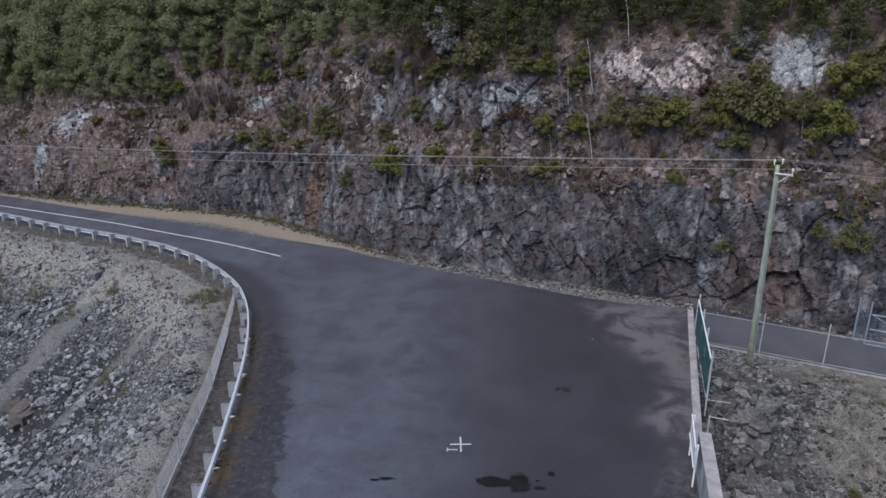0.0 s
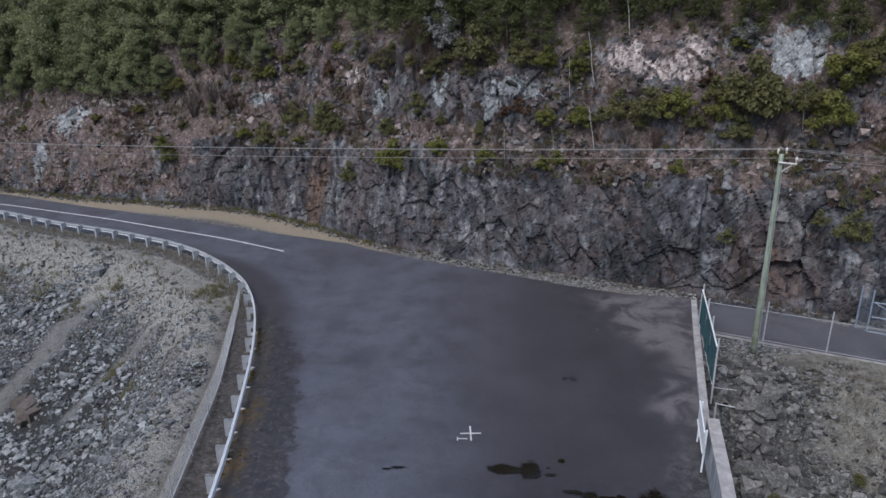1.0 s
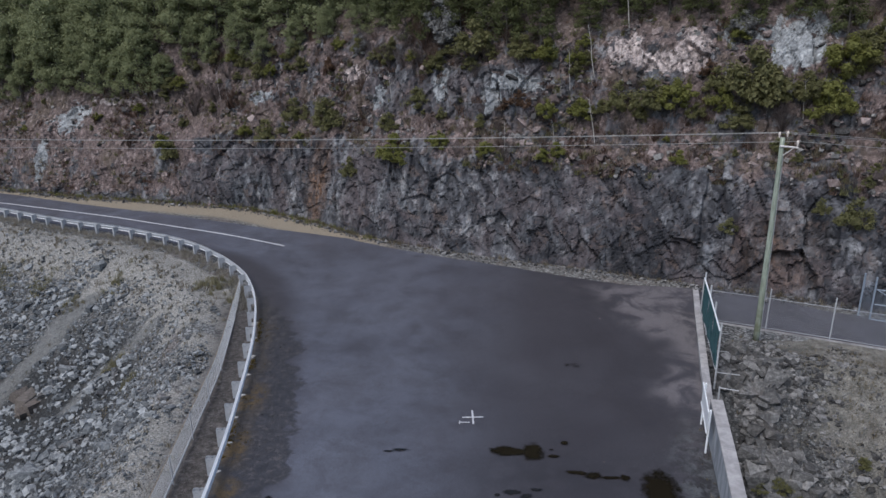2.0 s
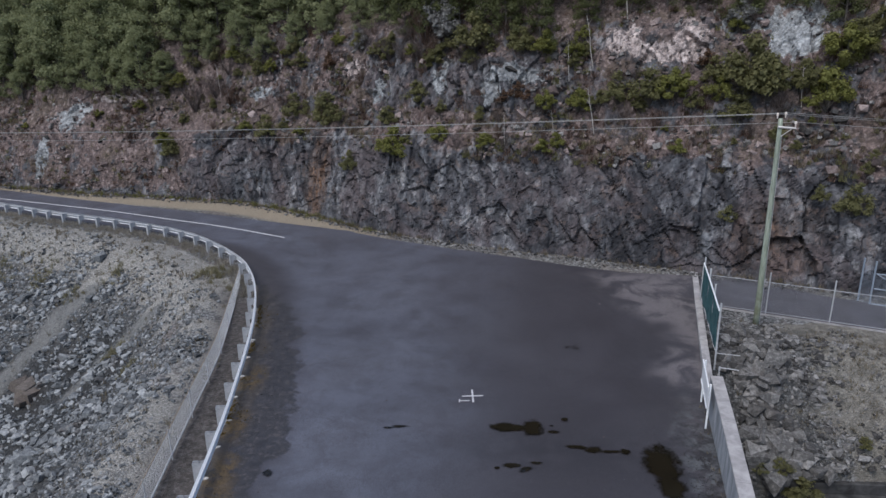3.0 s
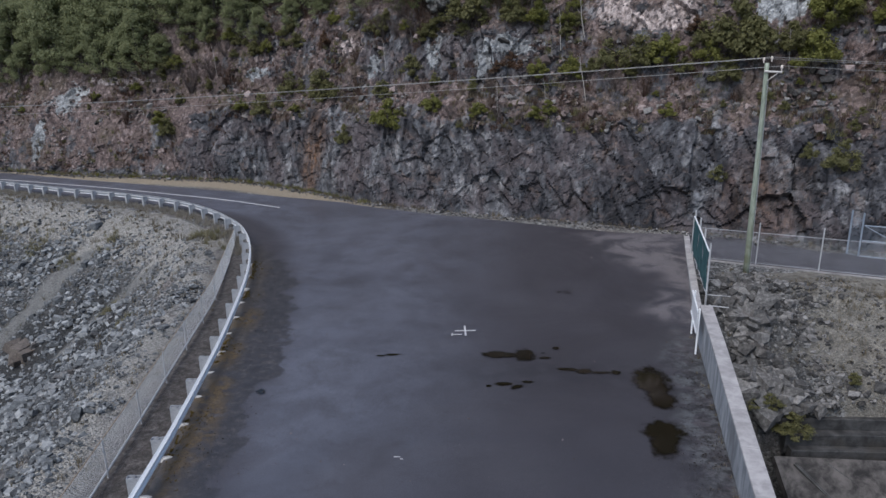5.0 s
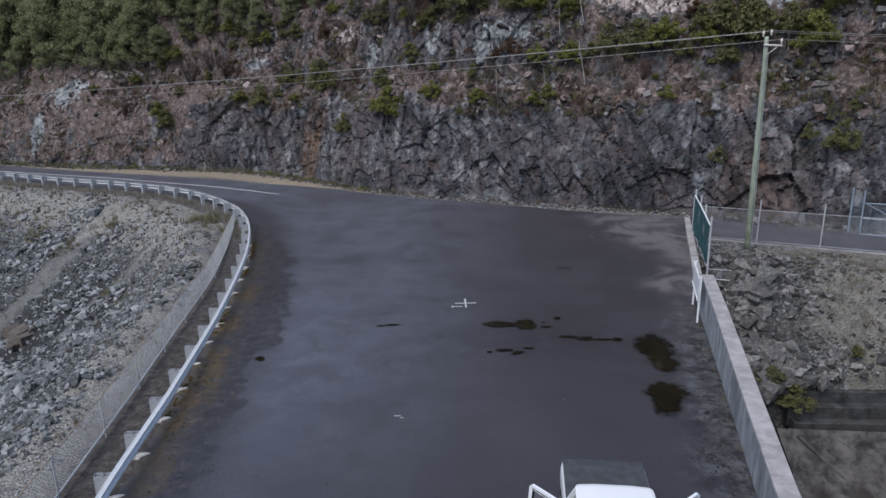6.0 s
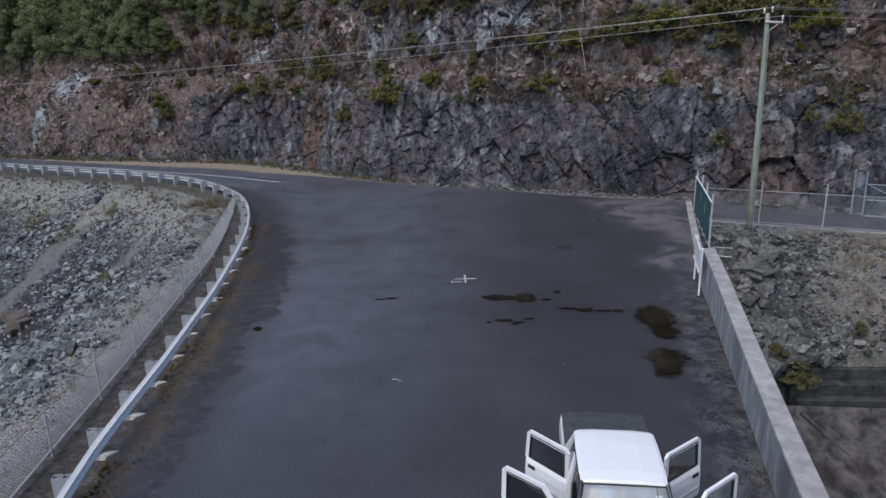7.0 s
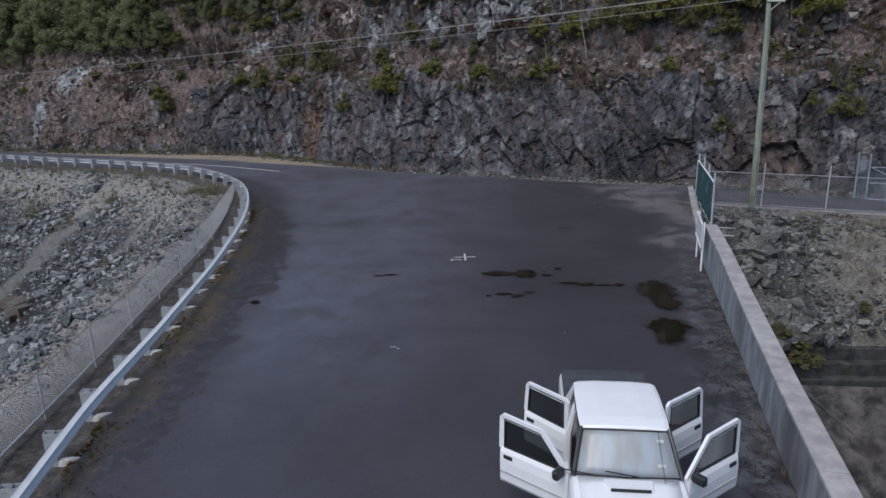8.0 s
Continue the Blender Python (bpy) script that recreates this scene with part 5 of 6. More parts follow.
def joined_stones(name, spots, material, label, seed):
    """Many stones (x, y, z, size) in one mesh."""
    rng = random.Random(seed)
    V, F, k = [], [], 0
    for x, y, z, r in spots:
        v, f = SHAPES[rng.randrange(len(SHAPES))]
        m = np.array(turn(rng)) * r
        V.append(v @ m.T + (x, y, z))
        F.append(f + k)
        k += len(v)
    V, F = np.concatenate(V), np.concatenate(F)
    me = bpy.data.meshes.new(name)
    me.from_pydata(V.tolist(), [], F.tolist())
    me.materials.append(material)
    tagged(new(name, me), label, "rubble", kind="stuff")


def single_stones(spots, material, seed):
    rng = random.Random(seed)
    meshes = []
    for v, f in SHAPES:
        me = bpy.data.meshes.new("stone")
        me.from_pydata(v.tolist(), [], f.tolist())
        me.materials.append(material)
        meshes.append(me)
    for x, y, z, r in spots:
        ob = new("stone", meshes[rng.randrange(len(meshes))])
        ob.parent = GROUND
        ob.matrix_local = Matrix.Translation((x, y, z)) @ turn(rng).to_4x4() @ Matrix.Diagonal((r, r, r, 1))


def make_left_rubble():
    rng = np.random.default_rng(5)
    n = 118000
    x, y = rng.uniform(-48, -9.4, n), rng.uniform(2, 50, n)
    d = rail_side(x, y)
    patch = fbm(x * 0.22, y * 0.22, 5.0, 3)
    # tongues of fine gravel run down the slope
    tongue = gravel_run(x, y)
    size = np.exp(rng.normal(0, 0.42, n)) * np.interp(d, [2.0, 4.5, 8, 14, 24], [0.05, 0.075, 0.118, 0.165, 0.22]) * np.where(patch > 0.1, 1.3, 0.85) * np.where(tongue > 0.3, 0.35, 1.0)
    keep = (d > 1.9) & (d < 26) & (rng.uniform(0, 1, n) < np.interp(d, [4, 7, 12], [0.7, 0.36, 0.25]) * np.clip(np.interp(y, [28, 36], [0.55, 0.2]) + 0.16 * (d - 1.9) + 0.35 * patch, 0.05, 1)) & ((tongue < 0.3) | (rng.uniform(0, 1, n) < 0.4))
    x, y, size, d = x[keep], y[keep], size[keep], d[keep]
    z = ground_top(x, y) + size * 0.22
    spots = np.stack([x, y, z, np.clip(size, 0.03, 0.62)], -1)
    near = np.argsort(-(spots[:, 3] * (spots[:, 1] < 40) * (spots[:, 0] > -32)))[:190]
    mask = np.zeros(len(spots), bool)
    mask[near] = True
    single_stones(spots[mask].tolist(), STONE, 8)
    joined_stones("rubble", spots[~mask].tolist(), STONE, "loose grey broken stone covering the embankment slope", 9)
    big = [(-25.3, 32.4, 0.75), (-24.6, 32.0, 0.55), (-25.9, 33.0, 0.5), (-25.0, 31.6, 0.45)]
    for x, y, r in big:
        z = float(ground_top(x, y))
        v, f = SHAPES[int(r * 100) % 16]
        me = bpy.data.meshes.new("boulder")
        me.from_pydata((v * r * 1.25).tolist(), [], f.tolist())
        me.materials.append(WARM_STONE)
        ob = new("boulder", me)
        ob.matrix_world = pose(x, y, z + 0.1, 8, 5, 40 + 60 * r)
        tagged(ob, "warm brown boulder lying among grey rubble", "boulder", "brown boulders")


make_left_rubble()


def make_right_rubble():
    rng = np.random.default_rng(11)
    n = 15000
    x, y = rng.uniform(9.3, 30, n), rng.uniform(22.95, 29.4, n)
    clump = fbm(x * 0.5, y * 0.5, 15.0, 4)
    big = np.interp(x, [10, 13.5, 15, 17], [1, 0.75, 0.25, 0.08])
    keep = (x > wall_x(y) + 0.45) & (y < 31.2 - 0.43 * (x - 12)) & (rng.uniform(0, 1, n) < np.interp(x, [10, 14, 16, 20], [0.9, 0.7, 0.35, 0.2]) + 0.5 * clump)
    size = np.exp(rng.normal(0, 0.6, n)) * (0.05 + 0.165 * big * (clump > -0.1)) * np.interp(y, [23, 27, 29], [1.1, 0.8, 0.55])
    x, y, size = x[keep], y[keep], np.clip(size[keep], 0.025, 0.8)
    spots = np.stack([x, y, ground_top(x, y) - size * 0.05, size], -1)
    order = np.argsort(-spots[:, 3])
    single_stones(spots[order[:140]].tolist(), DARK_STONE, 18)
    joined_stones("rubble", spots[order[140:]].tolist(), DARK_STONE, "loose dark grey stone below the path", 19)


make_right_rubble()


def make_fallen_stones():
    """Chips along the foot of the cutting."""
    rng = np.random.default_rng(21)
    s = rng.uniform(-50, 24, 2600)
    w = -0.25 - np.abs(rng.normal(0, 0.45, 2600))
    p = ORG + np.outer(s, DIR) + np.outer(np.interp(s, FOOT_S, FOOT_W) + w, NRM)
    size = np.exp(rng.normal(-2.75, 0.55, 2600)) * np.exp(w * 0.5)
    z = road_z(p[:, 0], p[:, 1]) - 0.09
    joined_stones("rock_chips", np.stack([p[:, 0], p[:, 1], z + size * 0.2, np.clip(size, 0.02, 0.28)], -1).tolist(), DARK_STONE, "grey rock chips at the foot of the cutting", 22)


make_fallen_stones()


def make_ledge_stones():
    rng = np.random.default_rng(41)
    n = 7000
    s, z = rng.uniform(-52, 25, n), np.where(rng.uniform(0, 1, n) < 0.4, rng.uniform(5.6, 8.2, n), rng.uniform(7, 15, n))
    z = np.where((s < -24) & (rng.uniform(0, 1, n) < 0.5), rng.uniform(0.4, 8, n), z)
    keep = fbm(s * 0.3, z * 0.4, 12.0, 4) > -0.05
    s, z = s[keep], z[keep]
    size = np.exp(rng.normal(-2.05, 0.5, len(s)))
    spots = [(*hill_point(a, b), float(min(c, 0.5))) for a, b, c in zip(s, z, size)]
    half = len(spots) // 2
    joined_stones("ledge_stones", spots[:half], DARK_STONE, "broken grey stone on the hillside ledges", 42)
    joined_stones("pink_stones", spots[half:], PINK_STONE, "broken pinkish stone on the hillside ledges", 43)


PINK_STONE = mat_stone("pinkish_stone", (0.05, 0.04, 0.038), (0.16, 0.126, 0.12), (0.36, 0.30, 0.29))
make_ledge_stones()


# ---------------- spillway beside the parapet ----------------
def make_spillway():
    dark = mat_simple("dark_wet_concrete", (0.022, 0.022, 0.023), (0.075, 0.075, 0.076), 2.2, 0.7, c=(0.04, 0.034, 0.028), dist=0.02)
    slab = mat_simple("stained_slab_concrete", (0.014, 0.013, 0.013), (0.112, 0.103, 0.099), 1.7, 0.8, c=(0.034, 0.026, 0.022), dist=0.05)
    steps = thing("spillway_steps", pose(0, 0, 0), "dark stepped concrete beams at the head of the spillway", "spillway", kind="structure")
    for k in range(3):
        z, y = -4.1 - 0.50 * k, 22.95 - 0.40 * k
        g = Geo().sweep([(13.2 + 0.1 * k, y + 0.1, z), (20, y - 0.15, z), (31, y - 0.6, z)], [(0.5, -0.9), (0.5, -0.04), (0.46, 0.0), (0.02, 0.0), (0.0, -0.03), (0.0, -0.46), (0.06, -0.9)][::-1])
        part("step_beam", g, dark, steps)
    sp = thing("spillway_chute", pose(0, 0, 0), "stained concrete spillway chute below the parapet", "spillway", kind="structure")
    part("side_slab", quad_panel((12.6, 22.0, -5.2), (13.0, 17.2, -8.95), (31, 15.8, -8.95), (31, 20.6, -5.2), 0.4, 0.0), slab, sp, "rust-stained sloping slab")
    part("floor_slab", Geo().box((-2, -30, -9.3), (32, 22.3, -8.9)), slab, sp)
    part("joint_kerb", Geo().tube([(13.3, 21.7, -5.35), (15.3, 19.6, -7.1), (17.6, 17.5, -8.7)], 0.09, 6), dark, sp)
    part("joint_kerb", Geo().tube([(14.6, 21.7, -5.35), (17.6, 19.3, -7.1), (20.6, 17.5, -8.6)], 0.04, 6), dark, sp)


make_spillway()


# ---------------- plants ----------------
def mat_leaf(name, dark, mid, light):
    n = Nodes(name, 0.65, spec=0.25)
    r, o = n.island(), n.random()
    col = n.ramp(r, (0.0, dark), (0.55, mid), (1.0, light))
    col = n.mix(n.math("MULTIPLY", o, 0.5), col, dark)
    m = n.done(col)
    thin, both = n.add("ShaderNodeBsdfTranslucent", Color=col), n.t.nodes.new("ShaderNodeMixShader")
    both.inputs[0].default_value = 0.42
    out = n.t.nodes["Material Output"]
    n.t.links.new(n.p.outputs[0], both.inputs[1])
    n.t.links.new(thin.outputs[0], both.inputs[2])
    n.t.links.new(both.outputs[0], out.inputs["Surface"])
    return m


LEAF_BRIGHT = mat_leaf("yellow_green_leaves", (0.145, 0.150, 0.042), (0.185, 0.190, 0.056), (0.23, 0.235, 0.076))
LEAF_OLIVE = mat_leaf("olive_leaves", (0.128, 0.126, 0.056), (0.163, 0.160, 0.071), (0.205, 0.200, 0.094))
LEAF_TREE = mat_leaf("grey_green_leaves", (0.195, 0.217, 0.112), (0.235, 0.258, 0.136), (0.28, 0.300, 0.168))
LEAF_DARK = mat_leaf("dark_green_leaves", (0.080, 0.092, 0.038), (0.105, 0.118, 0.049), (0.135, 0.148, 0.065))
BARK = mat_simple("grey_bark", (0.045, 0.04, 0.035), (0.12, 0.11, 0.10), 6, 0.9, stretch=(1, 1, 0.3))
DEAD = mat_leaf("dry_grey_twigs", (0.08, 0.064, 0.060), (0.17, 0.14, 0.134), (0.28, 0.245, 0.235))
BROWN_DRY = mat_leaf("dry_brown_twigs", (0.062, 0.038, 0.029), (0.145, 0.094, 0.074), (0.24, 0.168, 0.135))
STRAW = mat_leaf("dry_straw", (0.10, 0.082, 0.055), (0.22, 0.185, 0.125), (0.34, 0.295, 0.215))
PALE_BARK = mat_simple("pale_dead_wood", (0.30, 0.28, 0.26), (0.50, 0.47, 0.44), 5, 0.85, stretch=(1, 1, 0.2))


def leaf_mesh(name, blobs, count, size, rng, material, up=0.25):
    """Small bent leaves in clumps (centre, radii)."""
    c = np.array([b[0] for b in blobs])
    r = np.array([b[1] for b in blobs])
    k = rng.integers(0, len(blobs), count)
    v = rng.normal(size=(count, 3))
    v /= np.linalg.norm(v, axis=1, keepdims=True)
    v *= rng.uniform(0.15, 1.3, (count, 1)) ** 0.6
    v[:, 2] = np.where(v[:, 2] < 0, v[:, 2] * 0.7, v[:, 2])
    p = c[k] + v * r[k]
    out = v / np.linalg.norm(v, axis=1, keepdims=True) + (0, 0, 0.55) + 0.45 * rng.normal(size=(count, 3))
    a = np.cross(out, rng.normal(size=(count, 3)))
    a /= np.linalg.norm(a, axis=1, keepdims=True)
    b = np.cross(out, a)
    b /= np.linalg.norm(b, axis=1, keepdims=True)
    L = size * rng.uniform(0.6, 1.4, (count, 1))
    w = L * 0.42
    n = np.cross(a, b)
    V = np.stack([p - a * L * 0.5 - b * w, p - a * L * 0.4 + b * w + n * L * 0.1, p + a * L * 0.6], 1).reshape(-1, 3)
    F = np.arange(count * 3).reshape(-1, 3)
    me = bpy.data.meshes.new(name)
    me.from_pydata(V.tolist(), [], F.tolist())
    me.materials.append(material)
    return me


def make_tree(seed, height, spread, leaf, count, bare=0.25, size=0.2):
    rng, rr = np.random.default_rng(seed), random.Random(seed)
    ob = thing("tree", pose(0, 0, -500), "", "tree", "trees on the hillside")
    lean = Vector((rr.uniform(-0.08, 0.08), rr.uniform(-0.14, 0.02), 1))
    trunk = [Vector((lean.x * t, lean.y * t, t)) + Vector((0.12 * math.sin(t * 1.3 + seed), 0.10 * math.cos(t * 1.1 + seed), 0)) * (t / height) for t in np.linspace(-0.6, height * 0.93, 9).tolist()]
    wood = Geo().tube(trunk, [0.13 * (1 - 0.85 * i / 8) + 0.012 for i in range(9)], 7)
    blobs = []
    for k in range(58):
        t = rr.uniform(bare, 1.0) ** 0.85
        i = min(int(t * 8), 7)
        a, out = rr.uniform(0, 6.28), spread * (1.15 - t) ** 0.55 * rr.uniform(0.45, 1.0)
        end = trunk[i] + Vector((math.cos(a) * out, math.sin(a) * out, rr.uniform(0.1, 0.7)))
        wood.tube([trunk[i], trunk[i].lerp(end, 0.5) + Vector((0, 0, 0.12)), end], [0.04, 0.028, 0.012], 3)
        q = rr.uniform(0.5, 0.95) * spread * 0.40
        blobs.append((tuple(end), (q, q, q * 0.85)))
    blobs.append((tuple(trunk[-1]), (spread * 0.35, spread * 0.35, spread * 0.4)))
    part("trunk", wood, BARK, ob)
    part("crown", leaf_mesh("crown", blobs, count, size, rng, leaf), leaf, ob)
    return ob


def make_shrub(seed, leaf, count=900, size=0.095, tall=1.0):
    """A shrub about two metres across, to be scaled."""
    rng, rr = np.random.default_rng(seed), random.Random(seed)
    ob = thing("shrub", pose(0, 0, -500), "", "shrub", "shrubs on the cutting")
    stems, blobs = Geo(), []
    for k in range(28):
        a, out = rr.uniform(0, 6.28), rr.uniform(0.05, 0.85)
        end = Vector((math.cos(a) * out, math.sin(a) * out, rr.uniform(0.05, 1.35) * (1.1 - 0.75 * out) * tall))
        stems.tube([(0, 0, -0.3), (end.x * 0.4, end.y * 0.4, end.z * 0.55), end], [0.03, 0.02, 0.008], 3)
        q = rr.uniform(0.16, 0.32)
        blobs.append((tuple(end), (q, q, q * 0.85)))
    part("trunk", stems, BARK, ob)
    part("foliage", leaf_mesh("foliage", blobs, count, size, rng, leaf), leaf, ob)
    return ob


def twig_mesh(name, seed, count, length, material, spread=0.8, thick=0.007):
    """Bare twigs that fork from one foot."""
    rr = random.Random(seed)
    g = Geo()
    for _ in range(count):
        a, e = rr.uniform(0, 6.28), rr.uniform(0.15, spread)
        d = Vector((math.cos(a) * e, math.sin(a) * e, 1)).normalized()
        L = length * rr.uniform(0.5, 1.0)
        mid = d * L * 0.5 + Vector((rr.uniform(-0.06, 0.06), rr.uniform(-0.06, 0.06), 0)) * length
        end = d * L
        g.tube([(0, 0, -0.2), mid, end], [thick * 1.5, thick, thick * 0.3], 3, False)
        for _ in range(6):
            t = rr.uniform(0.3, 0.95)
            b = mid.lerp(end, t)
            q = (d + Vector((rr.uniform(-1, 1), rr.uniform(-1, 1), rr.uniform(-0.2, 0.8)))).normalized()
            g.tube([b, b + q * L * rr.uniform(0.15, 0.4)], [thick * 0.7, thick * 0.25], 3, False)
    me = g.mesh(name)
    me.materials.append(material)
    return me


def place(ob, s, z, r, rng, label, tilt=6):
    p = hill_point(s, z)
    c = copy_thing(ob, Matrix.Translation(p - Vector((NRM[0], NRM[1], 0)) * 0.15) @ pose(0, 0, 0, rng.uniform(-tilt, tilt), rng.uniform(-tilt, tilt), rng.uniform(0, 360)) @ Matrix.Diagonal((r, r, r * rng.uniform(0.85, 1.15), 1)))
    return tagged(c, label)


def drop(ob):
    for o in (*ob.children_recursive, ob):
        bpy.data.objects.remove(o)


def bare(s, z):
    """Open rock with no growth."""
    return any(((s - a) / b) ** 2 + ((z - c) / d) ** 2 < 1 for a, b, c, d in ((10.2, 4.2, 12.6, 1.6), (18.4, 2.3, 13.7, 1.9), (1.2, 2.2, 10.4, 1.4), (-10.2, 1.2, 9.5, 1.2), (-42, 2.6, 6.4, 2.2)))


def make_plants():
    rng = random.Random(77)
    LS, LZ = [-64, -52.5, -45, -40.7, -35.6, -32.6, -31, -27, -21.5, -17.7, -15.5, -13, -8.4, -1, 5, 8, 14, 21, 34], [7.6, 8.2, 8.9, 9.4, 10.1, 9.9, 11.8, 12.2, 12.6, 13.0, 14.0, 14.5, 13.7, 13.8, 13.5, 14.6, 15.2, 13.9, 12.8]
    bright = [make_shrub(k, LEAF_BRIGHT, 3400, 0.096) for k in (1, 2, 3)]
    olive = [make_shrub(k, LEAF_OLIVE, 3400, 0.096) for k in (4, 5, 6)]
    dead = []
    for k in (7, 8, 9):
        ob = thing("dead_shrub", pose(0, 0, -500), "", "shrub", "dead shrubs on the cutting")
        part("brush", twig_mesh("brush", k, 46, 1.7, DEAD if k != 9 else BROWN_DRY, 0.9, 0.010), DEAD, ob)
        dead.append(ob)
    B = [(-6.9, 6.3, 1.2), (-3.5, 7.1, .85), (.3, 6.9, .7), (4.4, 6.8, .7), (3.9, 9.4, .8), (6.1, 9.5, .9), (12, 10.7, 1.4), (14.5, 10.3, 1.0), (20.3, 10.4, 1.4), (21, 12.9, 1.5), (-30.5, 5.5, 1.0), (-22.8, 6.6, .75), (-6.2, 5.7, .7), (5.2, 7.0, .6)]
    O = [(-8.3, 8, .9), (-6.1, 9.6, .95), (-14.4, 8.1, 1.5), (-18.1, 8.3, 1.2), (8.6, 10.2, 1.1), (10.5, 10.3, 1.3), (16, 11.5, 2.0), (17.2, 10.9, 1.6), (15.7, 9.3, 1.1), (19.2, 11, 1.1), (22.1, 4.8, 1.0), (15.9, 3.6, .6), (1.6, 13.1, 1.2), (-2.1, 13.7, 1.7), (-10.9, 4.7, .8), (-.7, 8.4, .6), (21.8, 13.5, 1.1), (-20.4, 6.7, 1.1), (6.0, 12.5, .6), (20.5, 5, .5), (-29.6, 4.6, 1.0), (13.2, 9.6, 0.7), (9.9, 9.4, 0.6), (14.2, 11.4, 0.9), (7.4, 9.6, 0.6)]
    D = [(-6.5, 14.2, 1.7), (-4, 15.6, 1.3), (-28.9, 8.5, 1.6), (-12.5, 13, 1.2), (-9.5, 12.6, 1.1), (-19.7, 8.2, .9), (18, 9.3, 0.9), (-34, 5.5, 0.9), (-27, 9.6, 1.4), (-25.5, 9.0, 1.2), (11, 8.2, 0.7)]
    ashen = make_shrub(31, mat_leaf("ash_grey_leaves", (0.16, 0.16, 0.155), (0.25, 0.25, 0.245), (0.36, 0.36, 0.355)), 2600, 0.12)
    rusty = make_shrub(32, mat_leaf("rust_brown_leaves", (0.075, 0.045, 0.030), (0.13, 0.078, 0.050), (0.19, 0.12, 0.08)), 2400, 0.115)
    for s, z, r in ((-5.6, 15.0, 1.7), (-4.6, 14.3, 1.2), (-3.6, 16.8, 1.1), (-12.6, 13.2, 0.9), (15.2, 14.6, 1.0)):
        place(ashen, s, z - 0.62 * r, r, rng, "ash-grey shrub at the edge of the woods")
    for s, z, r in ((2.0, 10.0, 0.8), (0.9, 9.6, 0.5), (-33.8, 10.2, 1.0), (-15.5, 11.8, 0.7), (13.6, 12.0, 0.6)):
        place(rusty, s, z - 0.62 * r, r, rng, "rust-brown dying shrub on the rock cutting")
    for s, z, r in B:
        place(rng.choice(bright), s, z - 0.62 * r, r, rng, "bushy yellow-green shrub growing on the rock cutting")
    for s, z, r in O:
        place(rng.choice(olive), s, z - 0.62 * r, r, rng, "dull olive shrub growing on the rock cutting")
    for s, z, r in D:
        place(rng.choice(dead), s, z - 0.62 * r, r, rng, "leafless grey shrub on the dry hillside")
    # smaller growth in the cracks and on the ledge
    for k in range(150):
        s, z = rng.uniform(-48, 24), rng.choice((rng.uniform(5.6, 8.2), rng.uniform(8, 13)))
        r = rng.uniform(0.25, 0.6)
        if k > 80:
            s = rng.uniform(-34, 24)
            z, r = float(np.interp(s, LS, LZ)) - rng.uniform(0.2, 2.2), rng.uniform(0.5, 1.0)
        if bare(s, z + r * 0.5) or bare(s, z):
            continue
        kind = rng.random()
        ob, label = (rng.choice(olive), "small olive shrub rooted in the cutting") if kind < 0.45 else (rng.choice(dead), "small leafless shrub on the dry hillside") if kind < 0.85 else (rng.choice(bright), "small yellow-green shrub rooted in the cutting")
        place(ob, s, z, r, rng, label)
    # woods above the cutting
    pale = [make_tree(k, h, w, LEAF_TREE, 8000, 0.04, 0.17) for k, h, w in ((11, 6.0, 2.3), (12, 7.2, 2.4), (13, 5.0, 2.2), (14, 6.6, 2.6))]
    gloomy = [make_tree(k, h, w, LEAF_DARK, 5600, 0.06, 0.185) for k, h, w in ((15, 7.0, 2.3), (16, 6.0, 2.5), (17, 8.0, 2.4))]
    for row in range(5):
        s = -64 + rng.uniform(0, 1.5)
        while s < 34:
            z = float(np.interp(s, LS, LZ)) + row * 1.75 + rng.uniform(-0.5, 0.8)
            dark = s > -9 + rng.uniform(-4, 4)
            sc = rng.uniform(0.65, 1.0) * ((0.8 if s < -30 else 0.6) if row == 0 else 1.0)
            place(rng.choice(gloomy if dark else pale), s, z, sc, rng, "dark leafy tree in the woods above the cutting" if dark else "grey-green leafy tree in the woods above the cutting", 5)
            s += rng.uniform(1.8, 3.3) * (1 + 0.1 * row)
    # thin dead stems
    stem = thing("dead_tree", pose(0, 0, -500), "", "tree", "bare dead trees")
    g = Geo().tube([(0, 0, -0.4), (0.05, 0.03, 1.4), (-0.04, 0.0, 2.8), (0.06, 0.05, 4.2)], [0.036, 0.03, 0.022, 0.010], 6)
    for k in range(6):
        z = 1.8 + 0.4 * k
        g.tube([(0, 0, z), (0.35 * math.cos(k * 2.2), 0.35 * math.sin(k * 2.2), z + 0.45)], [0.015, 0.005], 4)
    part("trunk", g, PALE_BARK, stem)
    for s, z, r in [(7.3, 7.6, 0.7), (6.6, 11.6, 0.8), (1.7, 6.5, 0.5), (4.9, 7.2, 0.45), (12.6, 9.0, 0.3), (-26.5, 8.8, 0.7), (-36.5, 11.5, 1.1), (-46.0, 9.4, 1.2), (-38.5, 12.6, 1.0), (-31, 14.2, 1.1), (8.2, 14.5, 1.1), (22.5, 13.5, 1.2), (19.0, 9.5, 0.5), (5.2, 10.8, 0.6), (-8.5, 9.4, 0.5)]:
        place(stem, s, z, r, rng, "thin pale dead tree on the cutting", 9)
